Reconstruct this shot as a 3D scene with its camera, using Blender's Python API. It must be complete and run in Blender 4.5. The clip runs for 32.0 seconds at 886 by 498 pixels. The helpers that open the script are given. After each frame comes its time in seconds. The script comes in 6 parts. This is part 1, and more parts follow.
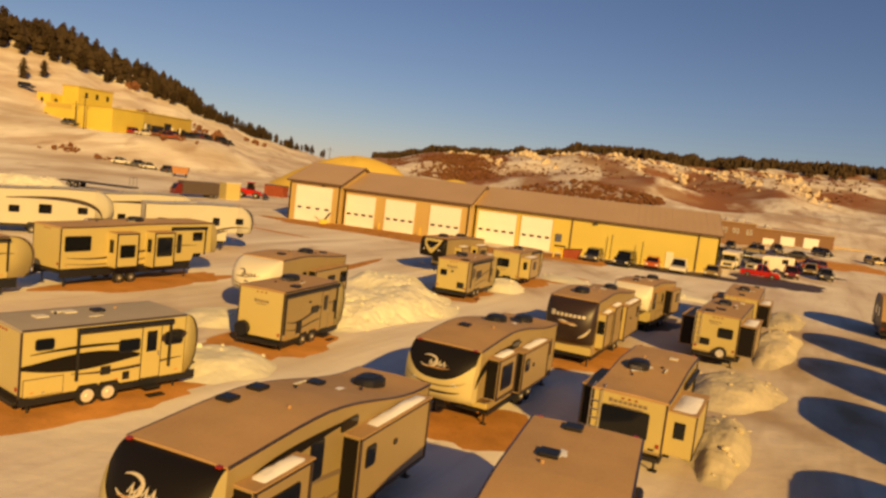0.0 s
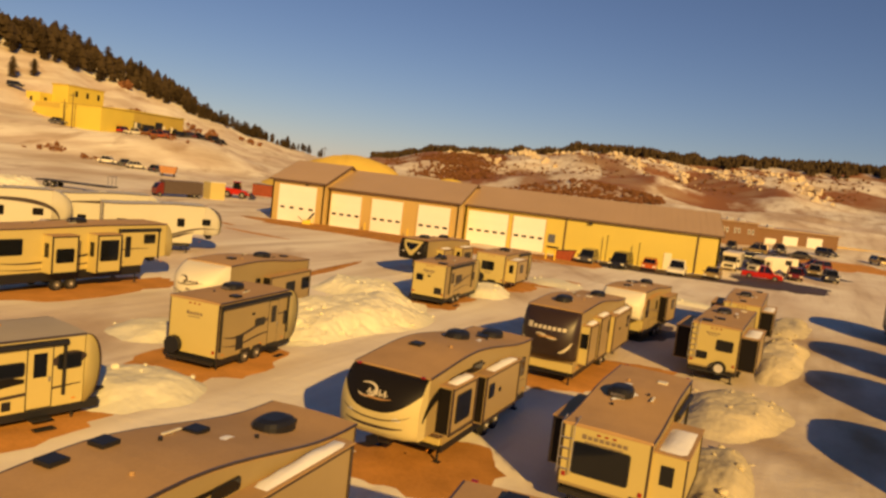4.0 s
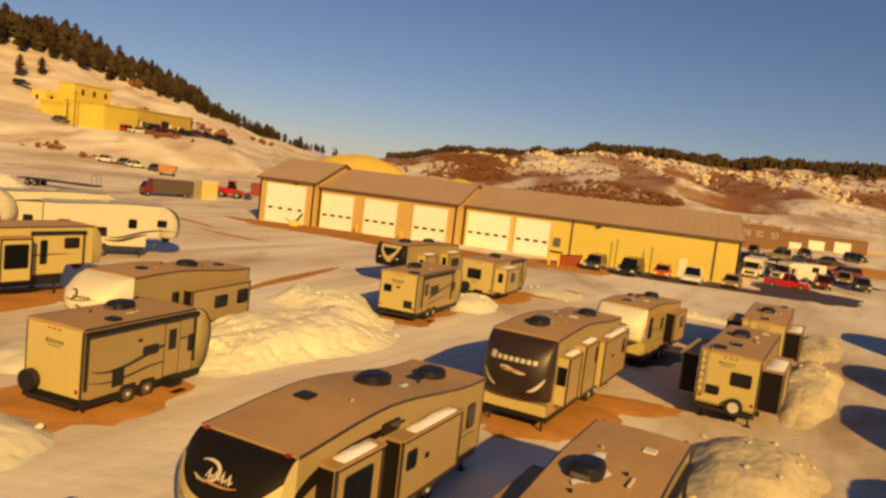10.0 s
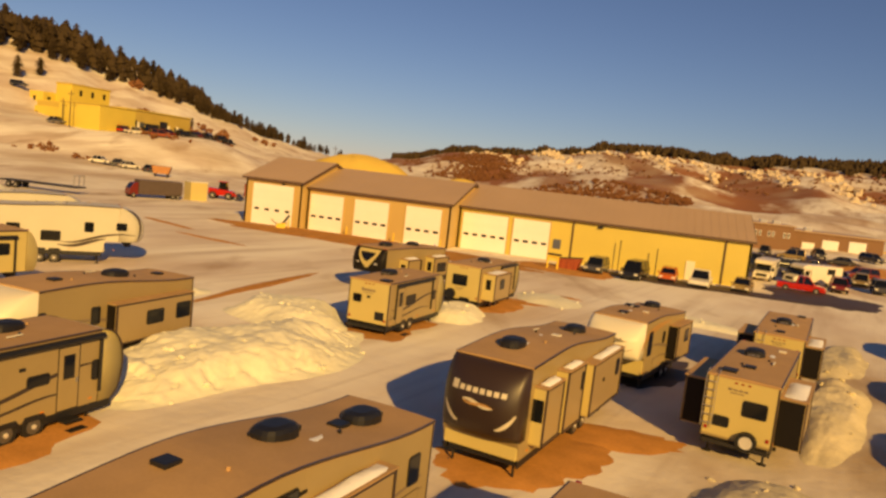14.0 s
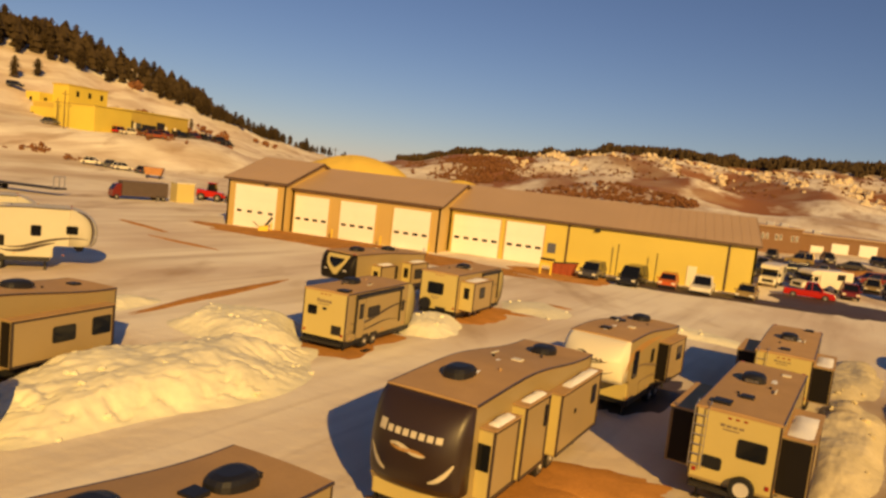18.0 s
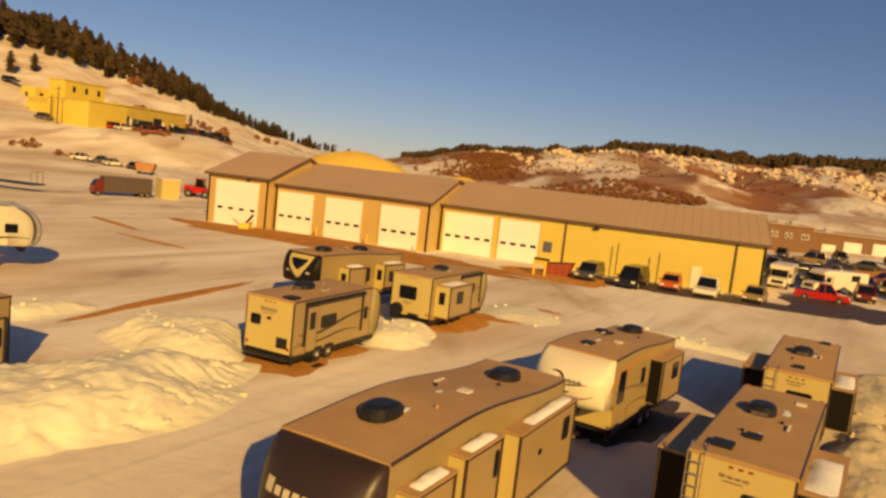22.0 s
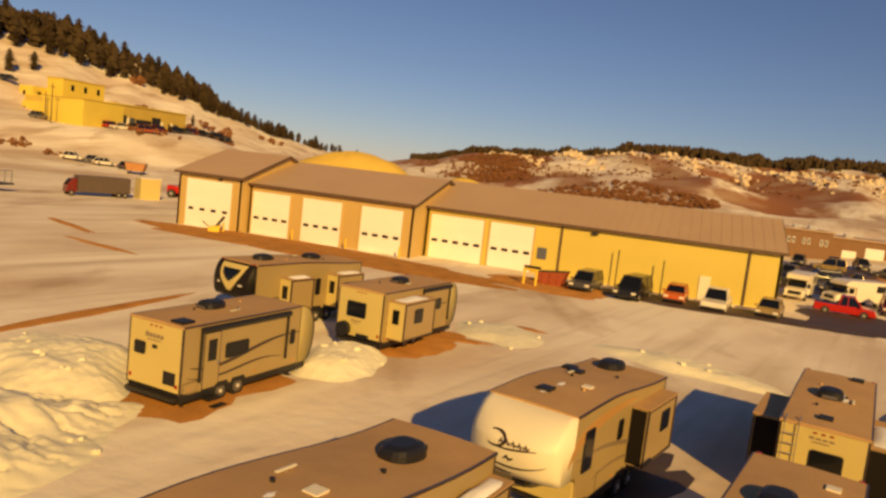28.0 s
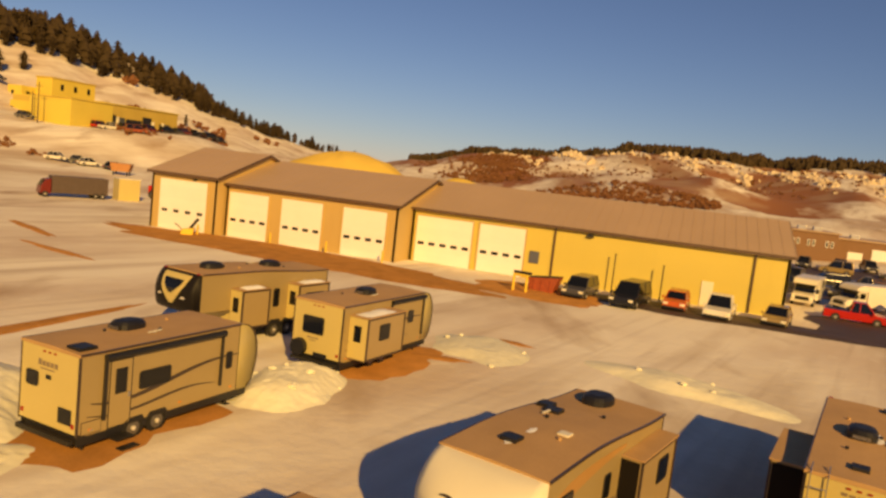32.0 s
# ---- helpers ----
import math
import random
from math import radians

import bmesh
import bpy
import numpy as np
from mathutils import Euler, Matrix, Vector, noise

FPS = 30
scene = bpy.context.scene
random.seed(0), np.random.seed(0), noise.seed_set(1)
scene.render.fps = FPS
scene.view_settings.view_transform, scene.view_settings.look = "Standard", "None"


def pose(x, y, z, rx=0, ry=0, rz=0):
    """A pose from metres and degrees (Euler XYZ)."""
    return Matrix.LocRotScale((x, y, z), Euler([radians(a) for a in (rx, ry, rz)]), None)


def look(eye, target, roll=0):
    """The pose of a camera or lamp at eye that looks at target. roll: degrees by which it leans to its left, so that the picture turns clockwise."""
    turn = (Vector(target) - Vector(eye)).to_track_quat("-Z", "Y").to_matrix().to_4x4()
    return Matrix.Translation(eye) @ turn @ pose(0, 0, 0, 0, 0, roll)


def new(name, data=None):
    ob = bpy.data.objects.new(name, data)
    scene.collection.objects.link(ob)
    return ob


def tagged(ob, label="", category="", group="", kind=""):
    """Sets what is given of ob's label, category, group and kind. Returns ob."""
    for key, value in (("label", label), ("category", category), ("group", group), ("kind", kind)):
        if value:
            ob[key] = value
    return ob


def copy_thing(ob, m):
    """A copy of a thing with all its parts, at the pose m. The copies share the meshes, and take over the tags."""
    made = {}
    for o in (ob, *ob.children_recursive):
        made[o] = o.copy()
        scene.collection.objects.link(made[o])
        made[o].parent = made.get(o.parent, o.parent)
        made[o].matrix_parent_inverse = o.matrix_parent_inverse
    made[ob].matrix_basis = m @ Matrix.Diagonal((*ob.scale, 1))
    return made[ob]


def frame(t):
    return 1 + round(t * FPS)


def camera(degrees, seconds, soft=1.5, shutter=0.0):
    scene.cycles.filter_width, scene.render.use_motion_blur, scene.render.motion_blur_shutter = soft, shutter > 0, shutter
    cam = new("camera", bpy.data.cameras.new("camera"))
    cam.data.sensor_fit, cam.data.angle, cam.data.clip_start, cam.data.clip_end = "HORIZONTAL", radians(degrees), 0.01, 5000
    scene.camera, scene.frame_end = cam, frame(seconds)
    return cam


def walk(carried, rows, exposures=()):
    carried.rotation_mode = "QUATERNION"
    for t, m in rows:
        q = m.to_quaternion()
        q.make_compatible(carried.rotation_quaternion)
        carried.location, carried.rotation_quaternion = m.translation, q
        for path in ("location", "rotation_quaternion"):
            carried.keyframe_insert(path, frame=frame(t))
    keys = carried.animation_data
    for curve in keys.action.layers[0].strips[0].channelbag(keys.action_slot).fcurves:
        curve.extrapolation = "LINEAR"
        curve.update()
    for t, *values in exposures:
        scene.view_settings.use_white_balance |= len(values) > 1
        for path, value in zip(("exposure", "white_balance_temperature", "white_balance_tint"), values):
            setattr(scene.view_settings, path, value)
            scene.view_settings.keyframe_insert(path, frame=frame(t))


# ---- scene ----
cam = camera(63.0, 32.0, soft=2.7)
PATH = [
    (0, (-2.272, -6.289, 9.09), (-2.753, -4.358, 8.883), 6.7),
    (0.5, (-2.195, -5.788, 9.074), (-2.675, -3.858, 8.868), 6.7),
    (1, (-2.146, -5.19, 9.085), (-2.622, -3.259, 8.877), 6.7),
    (1.5, (-2.043, -4.635, 9.076), (-2.519, -2.703, 8.869), 6.7),
    (2, (-1.986, -4.038, 9.097), (-2.459, -2.107, 8.888), 6.7),
    (2.5, (-1.884, -3.491, 9.101), (-2.359, -1.559, 8.892), 6.6),
    (3, (-1.784, -2.897, 9.081), (-2.26, -0.966, 8.872), 6.6),
    (3.5, (-1.703, -2.352, 9.052), (-2.183, -0.422, 8.845), 6.6),
    (5.5, (-1.322, -0.141, 9.07), (-1.825, 1.784, 8.858), 6.5),
    (6, (-1.234, 0.506, 9.059), (-1.745, 2.428, 8.847), 6.5),
    (6.5, (-1.117, 1.095, 9.076), (-1.633, 3.016, 8.864), 6.5),
    (7, (-0.99, 1.673, 9.125), (-1.51, 3.592, 8.91), 6.5),
    (7.5, (-0.918, 2.275, 9.141), (-1.44, 4.193, 8.925), 6.5),
    (8, (-0.822, 2.908, 9.141), (-1.349, 4.826, 8.923), 6.5),
    (8.5, (-0.738, 3.528, 9.101), (-1.269, 5.445, 8.886), 6.6),
    (9, (-0.683, 4.152, 9.059), (-1.215, 6.069, 8.848), 6.6),
    (9.5, (-0.621, 4.749, 9.036), (-1.155, 6.664, 8.825), 6.6),
    (10, (-0.547, 5.384, 9.016), (-1.084, 7.299, 8.806), 6.7),
    (10.5, (-0.468, 5.94, 8.981), (-1.007, 7.855, 8.773), 6.7),
    (11, (-0.4, 6.569, 8.975), (-0.942, 8.482, 8.768), 6.7),
    (11.5, (-0.298, 7.092, 8.989), (-0.842, 9.006, 8.785), 6.7),
    (12, (-0.263, 7.778, 8.958), (-0.812, 9.691, 8.756), 6.6),
    (12.5, (-0.212, 8.386, 8.941), (-0.764, 10.297, 8.737), 6.5),
    (13, (-0.185, 9.063, 8.912), (-0.74, 10.973, 8.705), 6.4),
    (13.5, (-0.156, 9.623, 8.941), (-0.713, 11.532, 8.731), 6.4),
    (14, (-0.113, 10.219, 8.973), (-0.673, 12.127, 8.762), 6.4),
    (14.5, (-0.068, 10.768, 8.99), (-0.63, 12.676, 8.78), 6.5),
    (16.5, (0.337, 13.009, 9.008), (-0.233, 14.914, 8.799), 6.5),
    (17, (0.48, 13.535, 8.986), (-0.092, 15.44, 8.779), 6.5),
    (17.5, (0.594, 14.051, 8.948), (0.02, 15.956, 8.741), 6.5),
    (18, (0.689, 14.597, 8.983), (0.109, 16.5, 8.776), 6.4),
    (18.5, (0.802, 15.249, 8.967), (0.218, 17.15, 8.759), 6.4),
    (19, (0.927, 15.882, 8.974), (0.338, 17.782, 8.763), 6.4),
    (19.5, (0.99, 16.455, 8.935), (0.4, 18.355, 8.726), 6.5),
    (20, (1.059, 17.088, 8.905), (0.467, 18.986, 8.693), 6.5),
    (20.5, (1.094, 17.655, 8.888), (0.5, 19.552, 8.675), 6.5),
    (21, (1.147, 18.249, 8.88), (0.552, 20.146, 8.665), 6.5),
    (21.5, (1.178, 18.76, 8.889), (0.582, 20.656, 8.674), 6.5),
    (22, (1.211, 19.38, 8.882), (0.612, 21.276, 8.666), 6.4),
    (22.5, (1.279, 19.92, 8.909), (0.674, 21.814, 8.692), 6.5),
    (23, (1.361, 20.441, 8.946), (0.75, 22.333, 8.728), 6.4),
    (23.5, (1.475, 20.985, 8.948), (0.859, 22.875, 8.729), 6.4),
    (24, (1.493, 21.538, 8.969), (0.873, 23.427, 8.751), 6.4),
    (24.5, (1.53, 22.07, 8.994), (0.909, 23.958, 8.774), 6.4),
    (25, (1.61, 22.675, 8.935), (0.986, 24.562, 8.716), 6.5),
    (25.5, (1.632, 23.305, 8.933), (1.006, 25.192, 8.712), 6.4),
    (27.5, (1.83, 25.609, 8.856), (1.197, 27.494, 8.641), 6.6),
    (28, (1.881, 26.193, 8.84), (1.247, 28.078, 8.627), 6.6),
    (28.5, (1.9, 26.76, 8.86), (1.267, 28.646, 8.648), 6.7),
    (29, (1.956, 27.292, 8.89), (1.324, 29.177, 8.679), 6.6),
    (29.5, (1.968, 27.767, 8.856), (1.337, 29.653, 8.647), 6.7),
    (30, (1.943, 28.355, 8.843), (1.31, 30.241, 8.634), 6.7),
    (30.5, (1.911, 28.92, 8.813), (1.278, 30.805, 8.604), 6.5),
    (31, (1.87, 29.461, 8.803), (1.237, 31.347, 8.595), 6.6),
    (31.5, (1.81, 29.973, 8.803), (1.177, 31.858, 8.593), 6.6),
    (32, (1.816, 30.48, 8.822), (1.18, 32.364, 8.611), 6.5),
]
walk(cam, [(t, look(eye, target, roll)) for t, eye, target, roll in PATH], [(0, 0.12, 6900, 20), (32, 0.12, 6900, 20)])

# ---- world and sun ----
SUN_FROM = Vector((0.53, -0.74, 0.42)).normalized()
world = bpy.data.worlds.new("world")
scene.world = world
world.use_nodes = True
wn = world.node_tree.nodes
sky = wn.new("ShaderNodeTexSky")
sky.sky_type = "NISHITA"
sky.sun_disc = False
sky.sun_elevation = math.asin(SUN_FROM.z)
sky.sun_rotation = math.atan2(SUN_FROM.x, SUN_FROM.y)
sky.air_density, sky.dust_density, sky.ozone_density = 1.0, 0.0, 4.5
tintn = wn.new("ShaderNodeVectorMath")
tintn.operation = "MULTIPLY"
tintn.inputs[1].default_value = (1.03, 1.0, 1.07)
world.node_tree.links.new(sky.outputs[0], tintn.inputs[0])
world.node_tree.links.new(tintn.outputs[0], wn["Background"].inputs[0])
wn["Background"].inputs[1].default_value = 0.048
sun_data = bpy.data.lights.new("sun", "SUN")
sun_data.energy, sun_data.angle, sun_data.color = 4.9, radians(0.6), (1.0, 0.635, 0.165)
sun = new("sun", sun_data)
sun.matrix_world = look(SUN_FROM * 100, (0, 0, 0))


# ---- materials ----
def mat(name, col, rough=0.6, metal=0.0, vary=0.12, scale=1.5, fine=30.0, bump=0.15, spec=0.5, grain=0.5):
    """A surface with stains at two scales and fine relief."""
    m = bpy.data.materials.new(name)
    m.use_nodes = True
    n, l = m.node_tree.nodes, m.node_tree.links
    b = n["Principled BSDF"]
    b.inputs["Roughness"].default_value, b.inputs["Metallic"].default_value = rough, metal
    b.inputs["Specular IOR Level"].default_value = spec
    tc = n.new("ShaderNodeTexCoord")
    big, small = n.new("ShaderNodeTexNoise"), n.new("ShaderNodeTexNoise")
    for t, s in ((big, scale), (small, fine)):
        t.inputs["Scale"].default_value, t.inputs["Detail"].default_value = s, 4
        l.new(tc.outputs["Object"], t.inputs["Vector"])
    mixn = n.new("ShaderNodeMath")
    mixn.operation = "MULTIPLY_ADD"
    l.new(small.outputs["Fac"], mixn.inputs[0])
    mixn.inputs[1].default_value = grain
    l.new(big.outputs["Fac"], mixn.inputs[2])
    ramp = n.new("ShaderNodeMapRange")
    ramp.inputs[1].default_value, ramp.inputs[2].default_value = 0.3, 0.7 + grain
    ramp.inputs[3].default_value, ramp.inputs[4].default_value = 1 - vary, 1 + vary
    l.new(mixn.outputs[0], ramp.inputs[0])
    info = n.new("ShaderNodeObjectInfo")
    rnd = n.new("ShaderNodeMapRange")
    rnd.inputs[3].default_value, rnd.inputs[4].default_value = 1 - vary * 0.4, 1 + vary * 0.4
    l.new(info.outputs["Random"], rnd.inputs[0])
    both = n.new("ShaderNodeMath")
    both.operation = "MULTIPLY"
    l.new(ramp.outputs[0], both.inputs[0])
    l.new(rnd.outputs[0], both.inputs[1])
    mul = n.new("ShaderNodeVectorMath")
    mul.operation = "SCALE"
    mul.inputs[0].default_value = col[:3]
    l.new(both.outputs[0], mul.inputs["Scale"])
    l.new(mul.outputs[0], b.inputs["Base Color"])
    if bump:
        bp = n.new("ShaderNodeBump")
        bp.inputs["Strength"].default_value = bump
        bp.inputs["Distance"].default_value = 0.02
        l.new(small.outputs["Fac"], bp.inputs["Height"])
        l.new(bp.outputs[0], b.inputs["Normal"])
    return m


SNOW = (0.83, 0.84, 0.86)
M_snow = mat("snow", SNOW, 0.75, vary=0.06, scale=0.6, fine=7, bump=0.6, spec=0.25)
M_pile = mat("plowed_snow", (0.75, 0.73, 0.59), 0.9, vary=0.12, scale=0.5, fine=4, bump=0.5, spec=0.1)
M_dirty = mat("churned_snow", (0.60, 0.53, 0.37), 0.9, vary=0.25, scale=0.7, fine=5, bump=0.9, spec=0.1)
M_dirt = mat("gravel", (0.52, 0.245, 0.065), 0.95, vary=0.35, scale=0.8, fine=9, bump=0.8, spec=0.1)
M_wall = mat("cream_fibreglass", (0.57, 0.465, 0.175), 0.35, vary=0.05, scale=0.7, fine=8, bump=0.02)
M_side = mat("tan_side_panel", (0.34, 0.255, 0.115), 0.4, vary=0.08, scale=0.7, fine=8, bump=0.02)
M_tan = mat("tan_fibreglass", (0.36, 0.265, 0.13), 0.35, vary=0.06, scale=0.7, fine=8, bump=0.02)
M_capcream = mat("cream_cap_gelcoat", (0.60, 0.50, 0.23), 0.6, vary=0.06, scale=0.8, fine=8, bump=0.02, spec=0.3)
M_white = mat("white_gelcoat", (0.77, 0.72, 0.56), 0.5, vary=0.04, scale=0.7, fine=8, bump=0.01)
M_roof = mat("tan_roof_membrane", (0.46, 0.285, 0.125), 0.8, vary=0.17, scale=0.9, fine=14, bump=0.2)
M_dark = mat("dark_gelcoat", (0.012, 0.010, 0.009), 0.5, vary=0.15, scale=1.0, fine=10, bump=0.02, spec=0.15)
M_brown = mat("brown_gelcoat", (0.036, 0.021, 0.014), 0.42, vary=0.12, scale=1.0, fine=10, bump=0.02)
M_black = mat("black_plastic", (0.012, 0.012, 0.014), 0.5, vary=0.2, scale=3, fine=30, bump=0.05)
M_tyre = mat("tyre_rubber", (0.014, 0.013, 0.012), 0.85, vary=0.2, scale=5, fine=40, bump=0.2)
M_rim = mat("alloy_rim", (0.78, 0.75, 0.68), 0.35, 0.35, vary=0.1)
M_steelrim = mat("grey_steel_rim", (0.16, 0.15, 0.14), 0.45, 0.5, vary=0.15)
M_steel = mat("painted_steel", (0.03, 0.028, 0.026), 0.5, 0.3, vary=0.2)
M_alu = mat("aluminium_trim", (0.55, 0.54, 0.52), 0.4, 0.9, vary=0.06)
M_gfx = mat("grey_brown_decal", (0.22, 0.165, 0.11), 0.35, vary=0.05, bump=0)
M_gfx2 = mat("dark_decal", (0.05, 0.035, 0.03), 0.35, vary=0.05, bump=0)
M_glass = mat("tinted_glass", (0.008, 0.009, 0.011), 0.08, vary=0.1, bump=0, spec=0.45)
M_red = mat("red_lens", (0.30, 0.02, 0.012), 0.25, vary=0.1, bump=0)
M_amber = mat("amber_lens", (0.7, 0.25, 0.03), 0.25, vary=0.1, bump=0)
M_yellow = mat("yellow_metal_siding", (0.62, 0.50, 0.105), 0.5, vary=0.06, scale=0.3, fine=6, bump=0.05)
M_bldtan = mat("tan_metal_siding", (0.52, 0.365, 0.13), 0.5, vary=0.06, scale=0.3, fine=6, bump=0.05)
M_bldroof = mat("brown_metal_roof", (0.47, 0.33, 0.20), 0.5, vary=0.08, scale=0.2, fine=5, bump=0.05)
M_trim = mat("dark_brown_trim", (0.10, 0.06, 0.035), 0.5, vary=0.1)
M_door = mat("white_door_panel", (0.82, 0.82, 0.78), 0.45, vary=0.04, scale=0.8, fine=6, bump=0.03)
M_pine = mat("pine_needles", (0.062, 0.043, 0.022), 0.9, vary=0.45, scale=0.6, fine=4, bump=0.3, spec=0.1)
M_bark = mat("bark", (0.09, 0.06, 0.04), 0.95, vary=0.3, bump=0.4)
M_rock = mat("limestone", (0.58, 0.48, 0.34), 0.9, vary=0.2, scale=0.15, fine=0.8, bump=0.6)
M_bush = mat("dry_brush", (0.22, 0.10, 0.045), 0.95, vary=0.4, scale=0.4, fine=3, bump=0.4, spec=0.1)
M_brick = mat("brown_block", (0.22, 0.12, 0.06), 0.8, vary=0.12, scale=0.5, fine=4, bump=0.3)
M_signal = mat("yellow_paint", (0.80, 0.55, 0.05), 0.5, vary=0.08)
M_rust = mat("rusty_red_steel", (0.35, 0.08, 0.03), 0.7, 0.2, vary=0.3, scale=2)
M_carred = mat("red_car_paint", (0.45, 0.02, 0.012), 0.2, vary=0.05, bump=0)
M_carorange = mat("orange_car_paint", (0.50, 0.10, 0.015), 0.2, vary=0.05, bump=0)
M_cargrey = mat("grey_car_paint", (0.10, 0.095, 0.09), 0.2, 0.3, vary=0.05, bump=0)
M_carblack = mat("black_car_paint", (0.02, 0.02, 0.022), 0.2, vary=0.05, bump=0)
M_carwhite = mat("white_car_paint", (0.72, 0.68, 0.58), 0.2, vary=0.05, bump=0)
M_cargold = mat("gold_car_paint", (0.42, 0.30, 0.12), 0.25, 0.3, vary=0.05, bump=0)


# ---- building blocks ----
def thing(name, m, label, category, group="", kind=""):
    ob = new(name)
    ob.empty_display_size = 0.3
    ob.matrix_world = m
    return tagged(ob, label, category, group, kind)


def part(name, bm, material, parent=None, label="", smooth=False):
    bmesh.ops.recalc_face_normals(bm, faces=bm.faces)
    me = bpy.data.meshes.new(name)
    bm.to_mesh(me)
    bm.free()
    me.materials.append(material)
    if smooth:
        me.polygons.foreach_set("use_smooth", [True] * len(me.polygons))
    ob = new(name, me)
    if parent:
        ob.parent = parent
    return tagged(ob, label) if label else ob


def box(x0, x1, y0, y1, z0, z1, bevel=0.0, bm=None, seg=2):
    own = bmesh.new()
    bmesh.ops.create_cube(own, size=1)
    for v in own.verts:
        v.co = Vector(((x0 + x1) / 2 + v.co.x * (x1 - x0), (y0 + y1) / 2 + v.co.y * (y1 - y0), (z0 + z1) / 2 + v.co.z * (z1 - z0)))
    if bevel:
        bmesh.ops.bevel(own, geom=own.edges[:], offset=bevel, segments=seg, affect="EDGES", profile=0.6)
    return join(bm, own)


def join(bm, own, m=None):
    """Adds own to bm (or returns own where there is none)."""
    if m is not None:
        bmesh.ops.transform(own, matrix=m, verts=own.verts)
    if bm is None:
        return own
    tmp = bpy.data.meshes.new("tmp")
    own.to_mesh(tmp)
    own.free()
    bm.from_mesh(tmp)
    bpy.data.meshes.remove(tmp)
    return bm


def rod(p0, p1, r, bm=None, seg=10, r1=None):
    own = bmesh.new()
    p0, p1 = Vector(p0), Vector(p1)
    bmesh.ops.create_cone(own, cap_ends=True, segments=seg, radius1=r, radius2=r if r1 is None else r1, depth=(p1 - p0).length)
    m = Matrix.Translation((p0 + p1) / 2) @ (p1 - p0).to_track_quat("Z", "Y").to_matrix().to_4x4()
    return join(bm, own, m)


def prism(pts, y0, y1, bevel=0.0, bm=None, seg=2, axis="y"):
    """A profile in x and z, drawn out from y0 to y1 (or, along x, a profile in y and z)."""
    own = bmesh.new()
    rows = [[own.verts.new((a, y, b) if axis == "y" else (y, a, b)) for a, b in pts] for y in (y0, y1)]
    k = len(pts)
    own.faces.new(rows[0])
    own.faces.new(rows[1][::-1])
    for i in range(k):
        own.faces.new((rows[0][i], rows[0][(i + 1) % k], rows[1][(i + 1) % k], rows[1][i]))
    bmesh.ops.recalc_face_normals(own, faces=own.faces)
    if bevel:
        bmesh.ops.bevel(own, geom=own.edges[:], offset=bevel, segments=seg, affect="EDGES", profile=0.6, clamp_overlap=True)
    return join(bm, own)


def strip(pts, width, depth, bm=None):
    """A flat ribbon that follows points in a plane x-z (y = 0), width across, depth along y; tapered at both ends."""
    own = bmesh.new()
    k = len(pts)
    rings = []
    for i, (x, z) in enumerate(pts):
        a, b = pts[max(i - 1, 0)], pts[min(i + 1, k - 1)]
        d = Vector((b[0] - a[0], b[1] - a[1])).normalized()
        w = width * 0.5 * (0.15 + 0.85 * math.sin(math.pi * (i + 0.3) / (k - 0.4)))
        nx, nz = -d.y * w, d.x * w
        rings.append([own.verts.new((x + nx, 0, z + nz)), own.verts.new((x - nx, 0, z - nz)), own.verts.new((x - nx, depth, z - nz)), own.verts.new((x + nx, depth, z + nz))])
    for r, s in zip(rings, rings[1:]):
        for j in range(4):
            own.faces.new((r[j], r[(j + 1) % 4], s[(j + 1) % 4], s[j]))
    own.faces.new(rings[0])
    own.faces.new(rings[-1])
    return join(bm, own)


def curve_pts(p0, p1, p2, p3, k=10):
    out = []
    for i in range(k + 1):
        t = i / k
        out.append(tuple((1 - t) ** 3 * a + 3 * (1 - t) ** 2 * t * b + 3 * (1 - t) * t * t * c + t**3 * d for a, b, c, d in zip(p0, p1, p2, p3)))
    return out

# ---- the ground ----
def smooth(a, b, x):
    t = min(max((x - a) / (b - a), 0.0), 1.0)
    return t * t * (3 - 2 * t)


# skyline of the hills round the yard: degrees left of north, elevation in degrees, distance of the crest, steepness
HILLS = [(-180, 2.0, 600, 1.3), (-60, 2.5, 600, 1.3), (-20, 3.4, 560, 1.3), (-9, 3.3, 560, 1.3), (-5, 3.0, 540, 1.3), (0, 3.2, 520, 1.3), (4, 3.2, 520, 1.3), (8, 2.45, 520, 1.3),
         (12, 1.9, 520, 1.3), (16, 1.55, 540, 1.3), (20, 0.7, 560, 1.4), (24, 0.0, 520, 1.8), (27, 0.5, 400, 2.4), (30.5, 1.1, 370, 2.6), (33.4, 1.85, 350, 2.7), (37.5, 3.0, 335, 2.6),
         (41, 3.8, 325, 2.5), (45, 4.8, 315, 2.5), (50, 5.2, 310, 2.5), (60, 6.0, 310, 3.0), (90, 6.0, 330, 3.0), (130, 3.5, 450, 1.6), (180, 2.0, 600, 1.3)]
HUB = Vector((0.0, 8.0))


